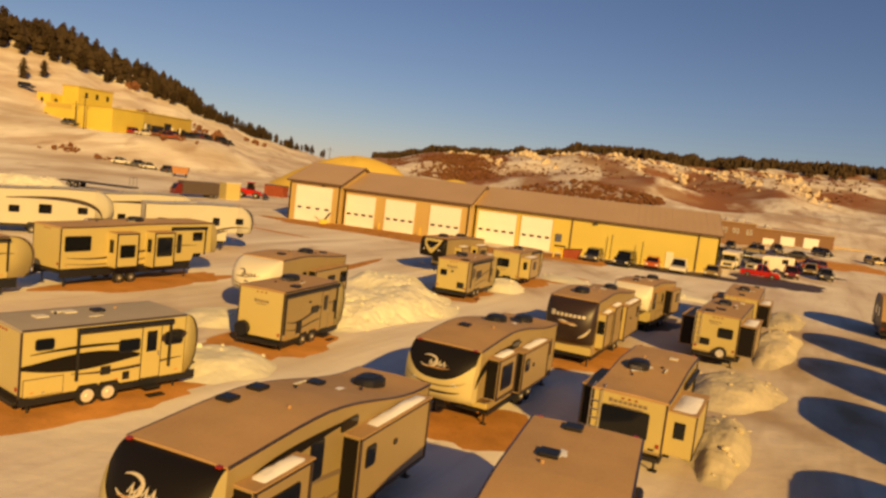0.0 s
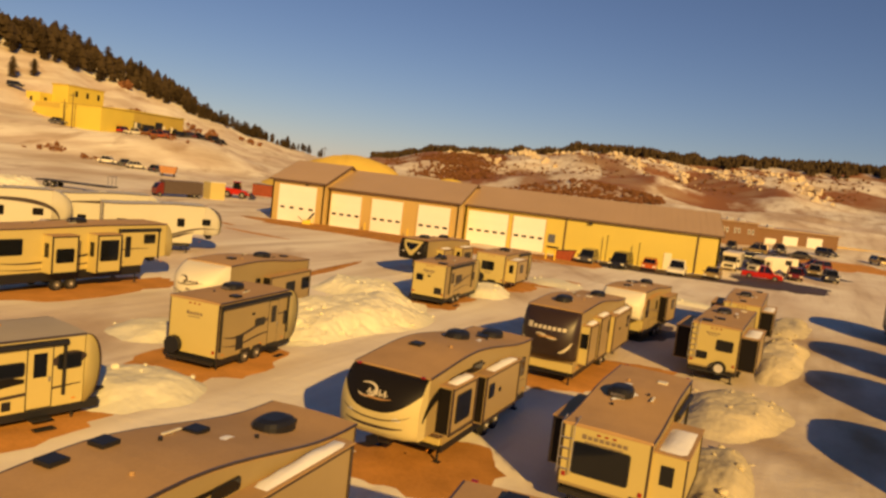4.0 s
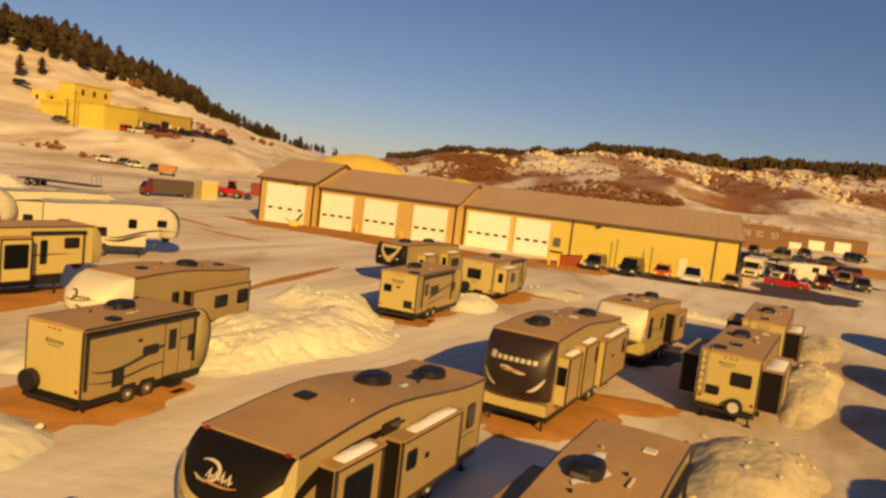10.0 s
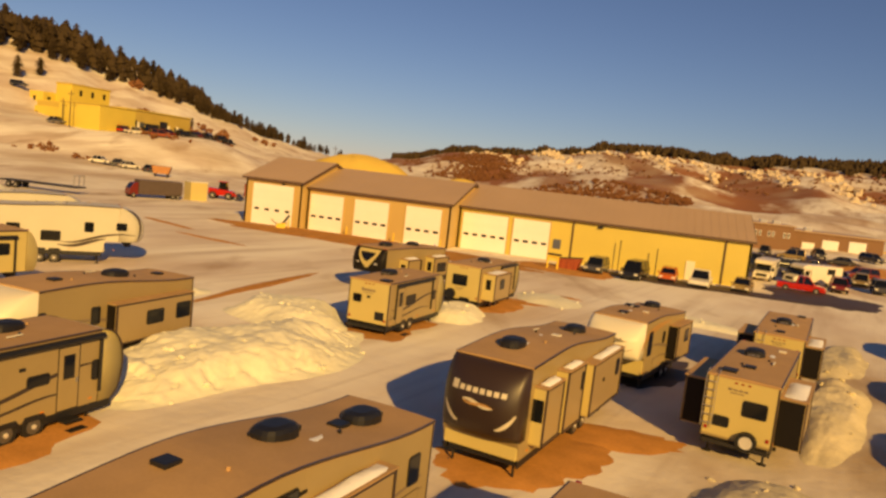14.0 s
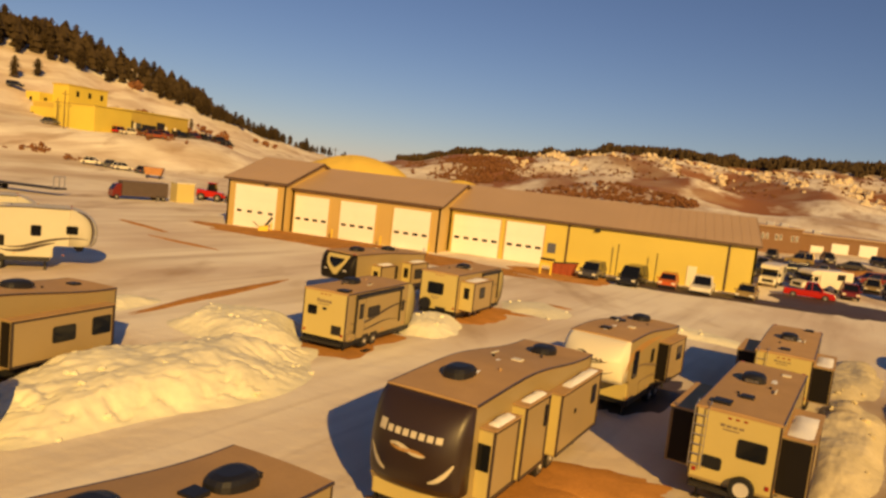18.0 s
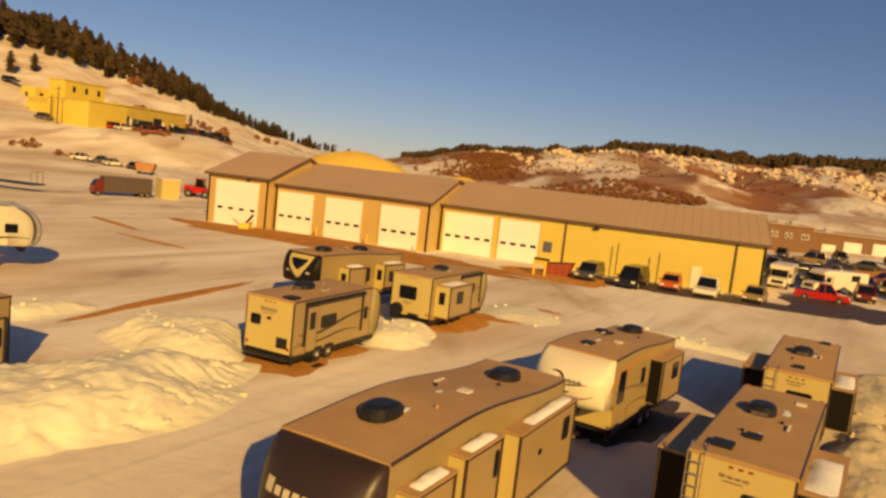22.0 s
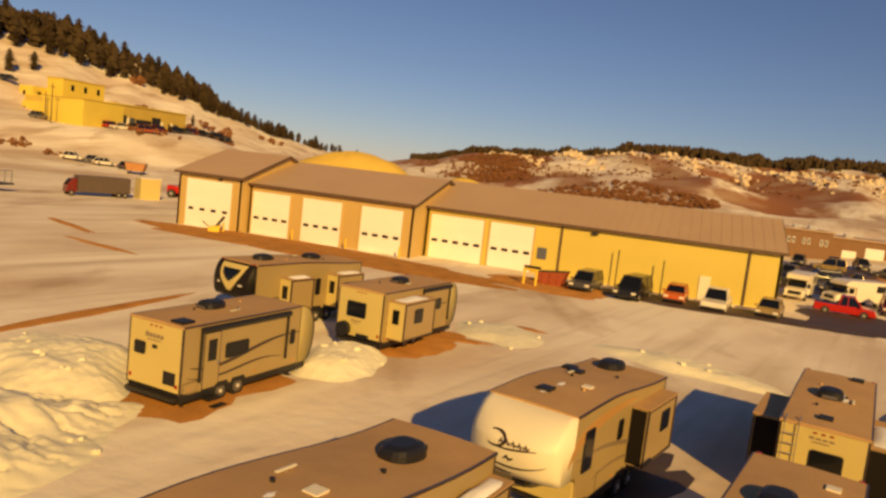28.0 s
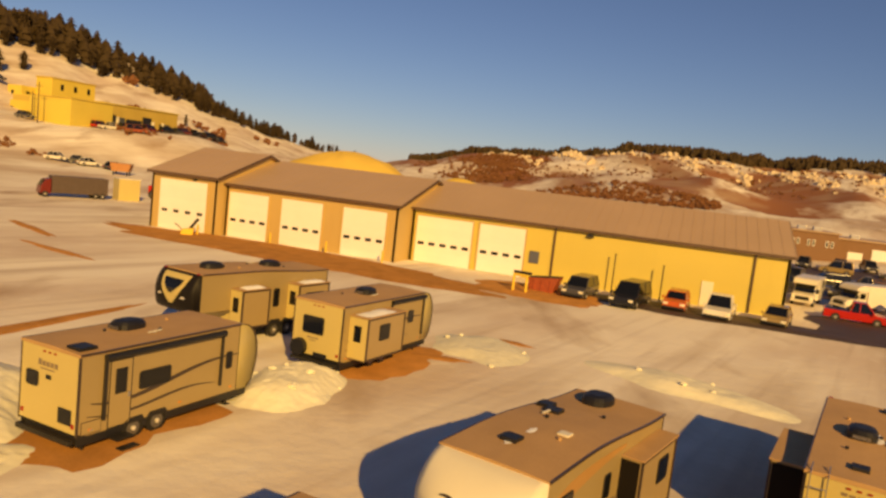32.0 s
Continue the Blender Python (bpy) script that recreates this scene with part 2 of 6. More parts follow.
def terrain(x, y):
    dx, dy = x - HUB.x, y - HUB.y
    r = math.hypot(dx, dy)
    a = math.degrees(math.atan2(-dx, dy))
    for (a0, e0, d0, p0), (a1, e1, d1, p1) in zip(HILLS, HILLS[1:]):
        if a0 <= a <= a1:
            f = smooth(a0, a1, a)
            e, d, p = e0 + (e1 - e0) * f, d0 + (d1 - d0) * f, p0 + (p1 - p0) * f
            break
    top = 9.0 + d * math.tan(radians(e))
    start = 118.0 if a > 24 else 165.0
    s = min(max((r - start) / (d - start), 0.0), 1.15)
    h = top * (min(s, 1.0) ** p) + (0 if s < 1 else (s - 1) * 60 * smooth(30, 38, a) - (s - 1) * 30 * (1 - smooth(30, 38, a)))
    far = smooth(120, 260, r)
    lump = noise.fractal(Vector((x * 0.011, y * 0.011, 3.1)), 1.0, 2.0, 4) * (4.5 if a < 24 else 1.0) * far * (1 - 0.6 * smooth(0.8, 1.0, s))
    rib = (0.35 - abs(noise.noise(Vector((x * 0.016 + y * 0.006, y * 0.009, 8.0))))) * 9.0 * far * (1 - smooth(0.7, 1.0, s)) if a < 24 else 0.0
    small = noise.fractal(Vector((x * 0.23, y * 0.23, 0.0)), 1.0, 2.0, 3) * 0.035
    out = h + lump + rib + small * (1 + 6 * far)
    if -215 < x < -100 and 145 < y < 260:
        # levelled shelf under the yellow building
        d = math.hypot((x + 157.0) / 27.0, (y - 194.0) / 33.0)
        out += (9.7 + 0.035 * (y - 174.0) - 0.07 * (x + 150.0) * smooth(-150.0, -165.0, x) - out) * (1 - smooth(0.7, 1.7, d))
    return out


def ground_material():
    m = bpy.data.materials.new("snowy_ground")
    m.use_nodes = True
    n, l = m.node_tree.nodes, m.node_tree.links
    b = n["Principled BSDF"]
    b.inputs["Roughness"].default_value = 0.8
    b.inputs["Specular IOR Level"].default_value = 0.2
    geo = n.new("ShaderNodeNewGeometry")

    def noise_at(scale, detail=5, stretch=(1, 1, 1), turn=0.0):
        mp = n.new("ShaderNodeMapping")
        mp.vector_type = "TEXTURE"
        mp.inputs["Scale"].default_value = tuple(1 / v for v in stretch)
        mp.inputs["Rotation"].default_value = (0, 0, turn)
        l.new(geo.outputs["Position"], mp.inputs["Vector"])
        t = n.new("ShaderNodeTexNoise")
        t.inputs["Scale"].default_value, t.inputs["Detail"].default_value = scale, detail
        l.new(mp.outputs[0], t.inputs["Vector"])
        return t.outputs["Fac"]

    def ramp(src, lo, hi):
        r = n.new("ShaderNodeMapRange")
        r.inputs[1].default_value, r.inputs[2].default_value = lo, hi
        l.new(src, r.inputs[0])
        return r.outputs[0]

    def mix(fac, a, c):
        x = n.new("ShaderNodeMix")
        x.data_type = "RGBA"
        for sock, v in ((x.inputs[0], fac), (x.inputs[6], a), (x.inputs[7], c)):
            if isinstance(v, (tuple, float)):
                sock.default_value = v
            else:
                l.new(v, sock)
        return x.outputs[2]

    def math_node(op, a, c):
        x = n.new("ShaderNodeMath")
        x.operation = op
        for sock, v in zip(x.inputs, (a, c)):
            if isinstance(v, float):
                sock.default_value = v
            else:
                l.new(v, sock)
        return x.outputs[0]

    # packed and driven snow: bright drifts, dull lanes, brown where it wore through
    drift = ramp(noise_at(0.085, 4, (1.0, 0.45, 1.0), radians(-13)), 0.36, 0.56)
    snow = mix(drift, (0.66, 0.545, 0.44, 1), (0.88, 0.82, 0.70, 1))
    tracks = ramp(noise_at(0.30, 3, (1.0, 0.10, 1.0), radians(-13)), 0.50, 0.72)
    snow = mix(math_node("MULTIPLY", tracks, 0.62), snow, (0.50, 0.39, 0.29, 1))
    clods = ramp(noise_at(0.9, 5, (1.0, 0.6, 1.0), radians(-13)), 0.60, 0.78)
    snow = mix(math_node("MULTIPLY", clods, 0.5), snow, (0.86, 0.82, 0.74, 1))
    worn = ramp(noise_at(0.16, 5, (1.0, 0.35, 1.0), radians(20)), 0.56, 0.72)
    snow = mix(math_node("MULTIPLY", worn, 0.72), snow, (0.36, 0.23, 0.13, 1))
    ruts = ramp(noise_at(1.3, 3, (1.0, 0.05, 1.0), radians(-13)), 0.55, 0.70)
    snow = mix(math_node("MULTIPLY", ruts, 0.28), snow, (0.46, 0.36, 0.28, 1))
    # churned yellow-brown snow where vehicles pass east of the trailers
    sepz = n.new("ShaderNodeSeparateXYZ")
    l.new(geo.outputs["Position"], sepz.inputs[0])
    east = math_node("MULTIPLY", math_node("MULTIPLY", ramp(sepz.outputs[0], -1.0, 7.0), ramp(sepz.outputs[1], 76.0, 50.0)), ramp(noise_at(0.22, 5, (1.0, 0.4, 1.0), radians(-14)), 0.30, 0.62))
    # tone set below the snow's own brown so trailer shadows come out deeper
    snow = mix(math_node("MULTIPLY", east, 0.95), snow, (0.36, 0.25, 0.14, 1))
    # clean snow on the banks
    gone = n.new("ShaderNodeVectorMath")
    gone.operation = "LENGTH"
    l.new(geo.outputs["Position"], gone.inputs[0])
    yard = ramp(gone.outputs["Value"], 150.0, 110.0)
    snow = mix(math_node("MULTIPLY", yard, ramp(sepz.outputs[2], 0.08, 0.45)), snow, (0.87, 0.82, 0.67, 1))
    # brown grass and brush that show on the far slopes
    dist = n.new("ShaderNodeVectorMath")
    dist.operation = "LENGTH"
    l.new(geo.outputs["Position"], dist.inputs[0])
    sep = n.new("ShaderNodeSeparateXYZ")
    l.new(geo.outputs["Position"], sep.inputs[0])
    slope = ramp(math_node("ADD", math_node("MULTIPLY", sep.outputs[0], 1.0), math_node("MULTIPLY", sep.outputs[1], 0.45)), -20.0, 30.0)
    grass = math_node("MULTIPLY", math_node("MULTIPLY", ramp(noise_at(0.034, 9, (1.0, 0.42, 1.0), radians(12)), 0.46, 0.53), ramp(dist.outputs["Value"], 180.0, 320.0)), slope)
    snow = mix(grass, snow, (0.29, 0.125, 0.055, 1))
    thin = math_node("MULTIPLY", ramp(noise_at(0.05, 9), 0.46, 0.68), ramp(dist.outputs["Value"], 90.0, 160.0))
    snow = mix(math_node("MULTIPLY", thin, 0.6), snow, (0.46, 0.34, 0.22, 1))
    l.new(snow, b.inputs["Base Color"])
    bp = n.new("ShaderNodeBump")
    bp.inputs["Strength"].default_value, bp.inputs["Distance"].default_value = 0.55, 0.12
    add = math_node("ADD", noise_at(1.1, 7), math_node("MULTIPLY", noise_at(0.5, 3, (1.0, 0.16, 1.0), radians(-13)), 0.25))
    near = n.new("ShaderNodeMapRange")
    near.inputs[1].default_value, near.inputs[2].default_value = 60.0, 160.0
    near.inputs[3].default_value, near.inputs[4].default_value = 0.5, 0.12
    l.new(dist.outputs["Value"], near.inputs[0])
    l.new(near.outputs[0], bp.inputs["Strength"])
    l.new(add, bp.inputs["Height"])
    l.new(bp.outputs[0], b.inputs["Normal"])
    return m


M_ground = ground_material()


def make_ground():
    bm = bmesh.new()
    radii = [0.0]
    while radii[-1] < 2600:
        radii.append(radii[-1] + max(1.3, radii[-1] * 0.022))
    turns = 300
    mid = bm.verts.new((HUB.x, HUB.y + 20, terrain(HUB.x, HUB.y + 20)))
    last = None
    for r in radii[1:]:
        ring = []
        for k in range(turns):
            # finer steps ahead, where the view goes
            u = k / turns * 2 - 1
            a = math.pi * (0.35 * u + 0.65 * u**3) + radians(15)
            x, y = HUB.x - r * math.sin(a), HUB.y + 20 * (1 - min(r / 120, 1)) + r * math.cos(a)
            ring.append(bm.verts.new((x, y, terrain(x, y))))
        for k in range(turns):
            j = (k + 1) % turns
            if last:
                bm.faces.new((last[k], ring[k], ring[j], last[j]))
            else:
                bm.faces.new((mid, ring[k], ring[j]))
        last = ring
    ob = part("ground", bm, M_ground, smooth=True)
    tagged(ob, "packed snow over the yard rising to snowy hills", "ground", kind="structure")


make_ground()


def patch(name, material, cx, cy, rx, ry, turn, label, z=0.03, seed=0):
    """A low, ragged-edged sheet of gravel or ice that lies on the ground."""
    bm = bmesh.new()
    rings = []
    for q, lift in ((0.0, 1), (0.35, 1), (0.7, 0.9), (1.0, -0.7)):
        ring = []
        for k in range(40):
            a = k / 40 * math.tau
            w = q * (1 + 0.36 * noise.noise(Vector((math.cos(a) * 1.7, math.sin(a) * 1.7, seed * 3.7))) + 0.20 * noise.noise(Vector((math.cos(a) * 6, math.sin(a) * 6, seed * 1.3))))
            x, y = rx * w * math.cos(a), ry * w * math.sin(a)
            c, s = math.cos(radians(turn)), math.sin(radians(turn))
            px, py = cx + x * c - y * s, cy + x * s + y * c
            ring.append(bm.verts.new((px, py, terrain(px, py) + (z if cy < 80 else z + 0.12) * lift + 0.02)))
            if q == 0:
                break
        rings.append(ring)
    for k in range(40):
        bm.faces.new((rings[0][0], rings[1][k], rings[1][(k + 1) % 40]))
    for r, s in zip(rings[1:], rings[2:]):
        for k in range(40):
            bm.faces.new((r[k], s[k], s[(k + 1) % 40], r[(k + 1) % 40]))
    return tagged(part(name, bm, material, smooth=True), label, "ground patch", kind="structure")


def mound(cx, cy, rx, ry, h, turn, label, seed=0, rough=0.20, n=92, snow=M_pile):
    """A plowed snow bank: a ridge with fluted, cracked faces, lumps on its crest and rubble at its toe."""
    grid = []
    c, s = math.cos(radians(turn)), math.sin(radians(turn))
    for i in range(n + 1):
        row = []
        for j in range(n + 1):
            u, v = i / n * 2 - 1, j / n * 2 - 1
            q = math.sqrt(u * u + v * v)
            a = math.atan2(v, u)
            edge = 0.80 + 0.20 * noise.noise(Vector((math.cos(a) * 1.5, math.sin(a) * 1.5, seed * 2.1))) + 0.10 * noise.noise(Vector((u * 2.6, v * 2.6, seed * 1.1)))
            f = max(0.0, 1 - q / edge)
            f = smooth(0.0, 1.0, min(1.0, f * 1.7)) * 0.7 + min(1.0, f * 1.4) * 0.3
            x, y = cx + rx * u * c - ry * v * s, cy + rx * u * s + ry * v * c
            lump = noise.fractal(Vector((x * 0.38, y * 0.38, seed)), 0.9, 2.1, 4)
            flute = noise.fractal(Vector((u * rx * 0.5 + lump, v * ry * 0.8 + lump, seed + 5.0)), 0.8, 2.0, 3)
            crack = max(0.0, 1 - abs(noise.noise(Vector((u * rx * 0.45 + lump, v * ry * 0.7 + 0.8 * lump, seed + 2.0)))) * 14)
            crumb = noise.fractal(Vector((x * 2.4, y * 2.4, seed + 9.0)), 0.7, 2.0, 4)
            face = 4 * f * (1 - f)
            z = h * f * (0.92 + rough * lump) + h * smooth(0.95, 1.35, h) * face * (0.10 * flute - 0.12 * crack) + (0.05 * crumb) * min(f * 4, 1) * min(h * 1.1, 1.0)
            row.append((x, y, terrain(x, y) + z - 0.05))
        grid.append(row)
    m = n + 1
    me = bpy.data.meshes.new("snow_bank")
    me.from_pydata([p for row in grid for p in row], [], [(i * m + j, (i + 1) * m + j, (i + 1) * m + j + 1, i * m + j + 1) for i in range(n) for j in range(n)])
    me.materials.append(snow)
    me.polygons.foreach_set("use_smooth", [True] * len(me.polygons))
    bank = tagged(new("snow_bank", me), label, "snow bank", group="plowed snow banks")
    rc = random.Random(seed + 40)
    for k in range(22 if h > 1.2 else 12 if h > 0.55 else 5):
        # a frozen clod that rolled down the face
        a, q = rc.uniform(0, math.tau), 0.15 + 0.66 * rc.random() ** 0.7
        u, v = q * math.cos(a), q * math.sin(a)
        i, j = int((u + 1) / 2 * n), int((v + 1) / 2 * n)
        r = rc.uniform(0.05, 0.17)
        own = bmesh.new()
        bmesh.ops.create_icosphere(own, subdivisions=2, radius=r)
        for w in own.verts:
            w.co *= 1 + 0.6 * noise.noise(w.co * (2.2 / r) * 0.4 + Vector((k * 3.1, seed, 0)))
            w.co.z *= 0.7
        bmesh.ops.translate(own, verts=own.verts, vec=Vector(grid[i][j]) + Vector((0, 0, r * 0.25)))
        part("clod", own, snow, bank)
    return bank


mound(-16.6, 36.6, 4.7, 10.8, 1.4, -14, "large plowed bank of dirty white snow between trailers", 1, n=150)
mound(-19.4, 46.4, 5.2, 4.4, 1.05, -25, "plowed bank of white snow behind the trailer", 2, n=110)
mound(-11.7, 54.4, 2.7, 3.9, 0.75, 8, "low heap of clean snow between two trailers", 3)
mound(-18.3, 20.3, 3.6, 3.4, 0.65, 38, "low shovelled snow ridge beside a gravel pad", 4)
mound(-22.6, 28.0, 3.0, 3.6, 0.5, 10, "low shovelled snow beside the gravel", 14)
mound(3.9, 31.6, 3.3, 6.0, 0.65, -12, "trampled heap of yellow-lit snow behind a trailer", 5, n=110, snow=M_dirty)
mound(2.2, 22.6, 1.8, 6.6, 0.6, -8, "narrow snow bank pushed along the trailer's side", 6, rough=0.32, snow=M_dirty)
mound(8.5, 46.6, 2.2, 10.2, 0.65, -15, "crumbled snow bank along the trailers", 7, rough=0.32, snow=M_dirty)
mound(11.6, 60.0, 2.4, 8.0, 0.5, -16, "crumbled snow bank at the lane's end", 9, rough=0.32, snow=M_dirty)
mound(2.6, 66.0, 7.5, 2.4, 0.45, -20, "low plowed snow ridge across the yard", 8)
mound(-7.6, 66.0, 3.6, 4.6, 0.35, 30, "rutted ridge of dirty snow in the lane", 15)
mound(-90.0, 84.0, 9.0, 6.0, 1.7, 10, "tall heap of plowed snow at the yard's edge", 10)
mound(52.0, 128.0, 14.0, 3.0, 1.6, -10, "long plowed bank at the far side of the yard", 11)
mound(-27.5, 45.5, 2.0, 5.0, 0.5, -15, "low snow ridge beside the lane", 12)
patch("gravel_patch", M_dirt, -18.3, 25.4, 2.7, 4.2, -6, "bare brown gravel pad under a trailer", seed=1)
patch("gravel_patch", M_dirt, -14.3, 48.0, 2.3, 4.4, -6, "bare brown gravel pad under a trailer", seed=2)
patch("gravel_patch", M_dirt, -11.0, 60.0, 2.2, 4.2, -12, "bare brown gravel pad under a trailer", seed=6)
patch("gravel_patch", M_dirt, -3.9, 32.2, 2.3, 2.0, 20, "bare orange-brown gravel between parked trailers", seed=3)
patch("gravel_patch", M_dirt, -1.2, 36.6, 3.6, 1.4, 18, "bare orange-brown gravel between parked trailers", z=0.045, seed=7)
patch("gravel_patch", M_dirt, -2.4, 34.4, 1.9, 2.4, -10, "bare orange-brown gravel between parked trailers", z=0.06, seed=26)
patch("gravel_patch", M_dirt, -6.9, 19.4, 2.6, 2.1, 30, "bare orange-brown gravel between parked trailers", seed=4)
patch("gravel_patch", M_dirt, -19.4, 14.7, 2.1, 5.0, -21, "bare brown gravel pad under a trailer", seed=8)
patch("gravel_patch", M_dirt, -20.6, 34.2, 2.4, 5.0, -3, "bare brown gravel pad under a trailer", seed=9)
patch("gravel_patch", M_dirt, -31.6, 33.6, 2.4, 7.0, -12, "bare brown gravel pad under a trailer", seed=10)
patch("gravel_patch", M_dirt, -25.2, 53.2, 0.55, 8.0, 1, "narrow strip of bare dirt beside the snow", seed=11)
patch("gravel_patch", M_dirt, -41.5, 71.0, 0.55, 5.0, 76, "narrow strip of bare dirt in the snow", seed=12)
patch("gravel_patch", M_dirt, -8.8, 62.6, 1.6, 0.45, 15, "worn brown rut in the packed snow", seed=24)
patch("gravel_patch", M_dirt, -6.4, 68.6, 1.2, 0.4, -10, "worn brown rut in the packed snow", seed=25)
patch("gravel_patch", M_dirt, -52.0, 78.0, 0.6, 5.0, 66, "narrow strip of bare dirt in the snow", seed=23)
patch("gravel_patch", M_dirt, -33.0, 86.5, 24.0, 4.6, -4, "strip of bare brown dirt before the garage", seed=5)
patch("gravel_patch", M_dirt, -9.0, 88.0, 6.5, 5.0, -8, "bare brown dirt before the workshop doors", seed=13)
M_mud_shade = mat("wet_mud_and_shade", (0.065, 0.042, 0.032), 0.6, vary=0.3, scale=0.6, fine=6, bump=0.5)
# dark gravel, with the neighbouring trailer's shadow deepened in its colour
patch("mud_patch", M_mud_shade, 0.9, 48.2, 1.5, 4.2, -22, "dark gravel deepened with painted shadow between two parked trailers", seed=31)
patch("mud_patch", M_mud_shade, 4.0, 90.2, 13.0, 3.2, -2, "dark wet mud under the parked cars", seed=14)
patch("mud_patch", M_mud_shade, 17.6, 95.0, 6.8, 9.0, -12, "dark wet ground round the red pickup", seed=15)

patch("mud_patch", M_mud_shade, 21.0, 122.0, 12.0, 9.0, -10, "dark churned mud between parked vehicles", seed=16)
patch("mud_patch", M_mud_shade, 25.0, 150.0, 12.0, 15.0, -8, "dark churned mud before the brown building", seed=17)
patch("gravel_patch", M_dirt, 33.0, 146.0, 15.0, 11.0, -6, "bare brown dirt before the block building", seed=17)

# ---- travel trailers and fifth wheels ----
M_emblem = mat("pale_emblem", (0.62, 0.55, 0.40), 0.4, vary=0.05, bump=0)
M_gold = mat("gold_emblem", (0.45, 0.25, 0.08), 0.4, vary=0.05, bump=0)

def wall_box(parent, name, material, side, W, x0, x1, z0, z1, out=0.03, sink=0.03, bevel=0.02, label=""):
    y = side * W / 2
    lo, hi = (y - sink, y + out) if side > 0 else (y - out, y + sink)
    return part(name, box(x0, x1, lo, hi, z0, z1, bevel), material, parent, label)


def end_box(parent, name, material, x, out, y0, y1, z0, z1, bevel=0.02, label="", sink=0.03):
    lo, hi = (x - sink, x + out) if out > 0 else (x + out, x + sink)
    return part(name, box(lo, hi, y0, y1, z0, z1, bevel), material, parent, label)


def wheel(parent, x, y, r=0.36, w=0.22, bright=False):
    s = 1 if y > 0 else -1
    t = part("wheel", rod((x, y - w / 2, r), (x, y + w / 2, r), r, seg=20), M_tyre, parent, "black rubber wheel")
    bm = rod((x, y + s * (w / 2 - 0.02), r), (x, y + s * (w / 2 + 0.015), r), r * 0.62, seg=16)
    part("rim", bm, M_rim if bright else M_steelrim, t, "bright alloy rim" if bright else "grey steel rim")
    part("hub", rod((x, y + s * (w / 2 + 0.01), r), (x, y + s * (w / 2 + 0.05), r), r * 0.2, seg=10), M_rim, t)
    return t


def rounded(a0, a1, z0, z1, r=0.09):
    """Outline of a pane with rounded corners."""
    r = min(r, (a1 - a0) * 0.3, (z1 - z0) * 0.3)
    pts = []
    for cx, cz, t0 in ((a1 - r, z1 - r, 0), (a0 + r, z1 - r, 90), (a0 + r, z0 + r, 180), (a1 - r, z0 + r, 270)):
        pts += [(cx + r * math.cos(radians(t0 + k * 30)), cz + r * math.sin(radians(t0 + k * 30))) for k in range(4)]
    return pts


def window(parent, side, W, x0, x1, z0, z1):
    y = side * W / 2
    w = part("window", prism(rounded(x0, x1, z0, z1), *sorted((y - side * 0.02, y + side * 0.025))), M_black, parent, "dark-tinted window in a black frame")
    part("pane", prism(rounded(x0 + 0.04, x1 - 0.04, z0 + 0.04, z1 - 0.04, 0.06), *sorted((y, y + side * 0.031))), M_glass, w)


def rear_window(parent, x, y0, y1, z0, z1, out=-0.025):
    w = part("window", prism(rounded(y0, y1, z0, z1), *sorted((x + 0.03, x + out)), axis="x"), M_black, parent, "dark-tinted window in a black frame")
    part("pane", prism(rounded(y0 + 0.04, y1 - 0.04, z0 + 0.04, z1 - 0.04, 0.06), *sorted((x, x + out * 1.25)), axis="x"), M_glass, w)


def air_con(parent, x, z, y=0.0):
    """A low moulded shroud, rounded in plan, on a flat flange."""
    bm = bmesh.new()
    rings = []
    for h, k in ((-0.01, 1.0), (0.17, 0.97), (0.25, 0.84), (0.29, 0.55)):
        ring = []
        for i in range(20):
            a = i / 20 * math.tau
            c, s = math.cos(a), math.sin(a)
            q = (abs(c) ** 3.2 + abs(s) ** 3.2) ** (-1 / 3.2)
            taper = 1 - 0.16 * max(0.0, c)
            ring.append(bm.verts.new((x + 0.53 * k * q * c, y + 0.40 * k * q * s * taper, z + h)))
        rings.append(ring)
    for r, q in zip(rings, rings[1:]):
        for i in range(20):
            bm.faces.new((r[i], r[(i + 1) % 20], q[(i + 1) % 20], q[i]))
    bm.faces.new(rings[-1])
    a = part("air_conditioner", bm, M_black, parent, "black roof air conditioner with rounded shroud")
    part("grille", box(x - 0.56, x - 0.5, y - 0.25, y + 0.25, z + 0.03, z + 0.15, 0.01), M_steel, a)
    for k in range(3):
        part("fin", box(x - 0.575, x - 0.555, y - 0.22, y + 0.22, z + 0.045 + 0.035 * k, z + 0.06 + 0.035 * k), M_alu, a)


def roof_vent(parent, x, y, z, dark=True, s=0.2):
    part("roof_vent", box(x - s, x + s, y - s, y + s, z - 0.01, z + (0.09 if dark else 0.04), 0.025 if dark else 0.015), M_black if dark else M_white, parent, "small square roof vent lid")


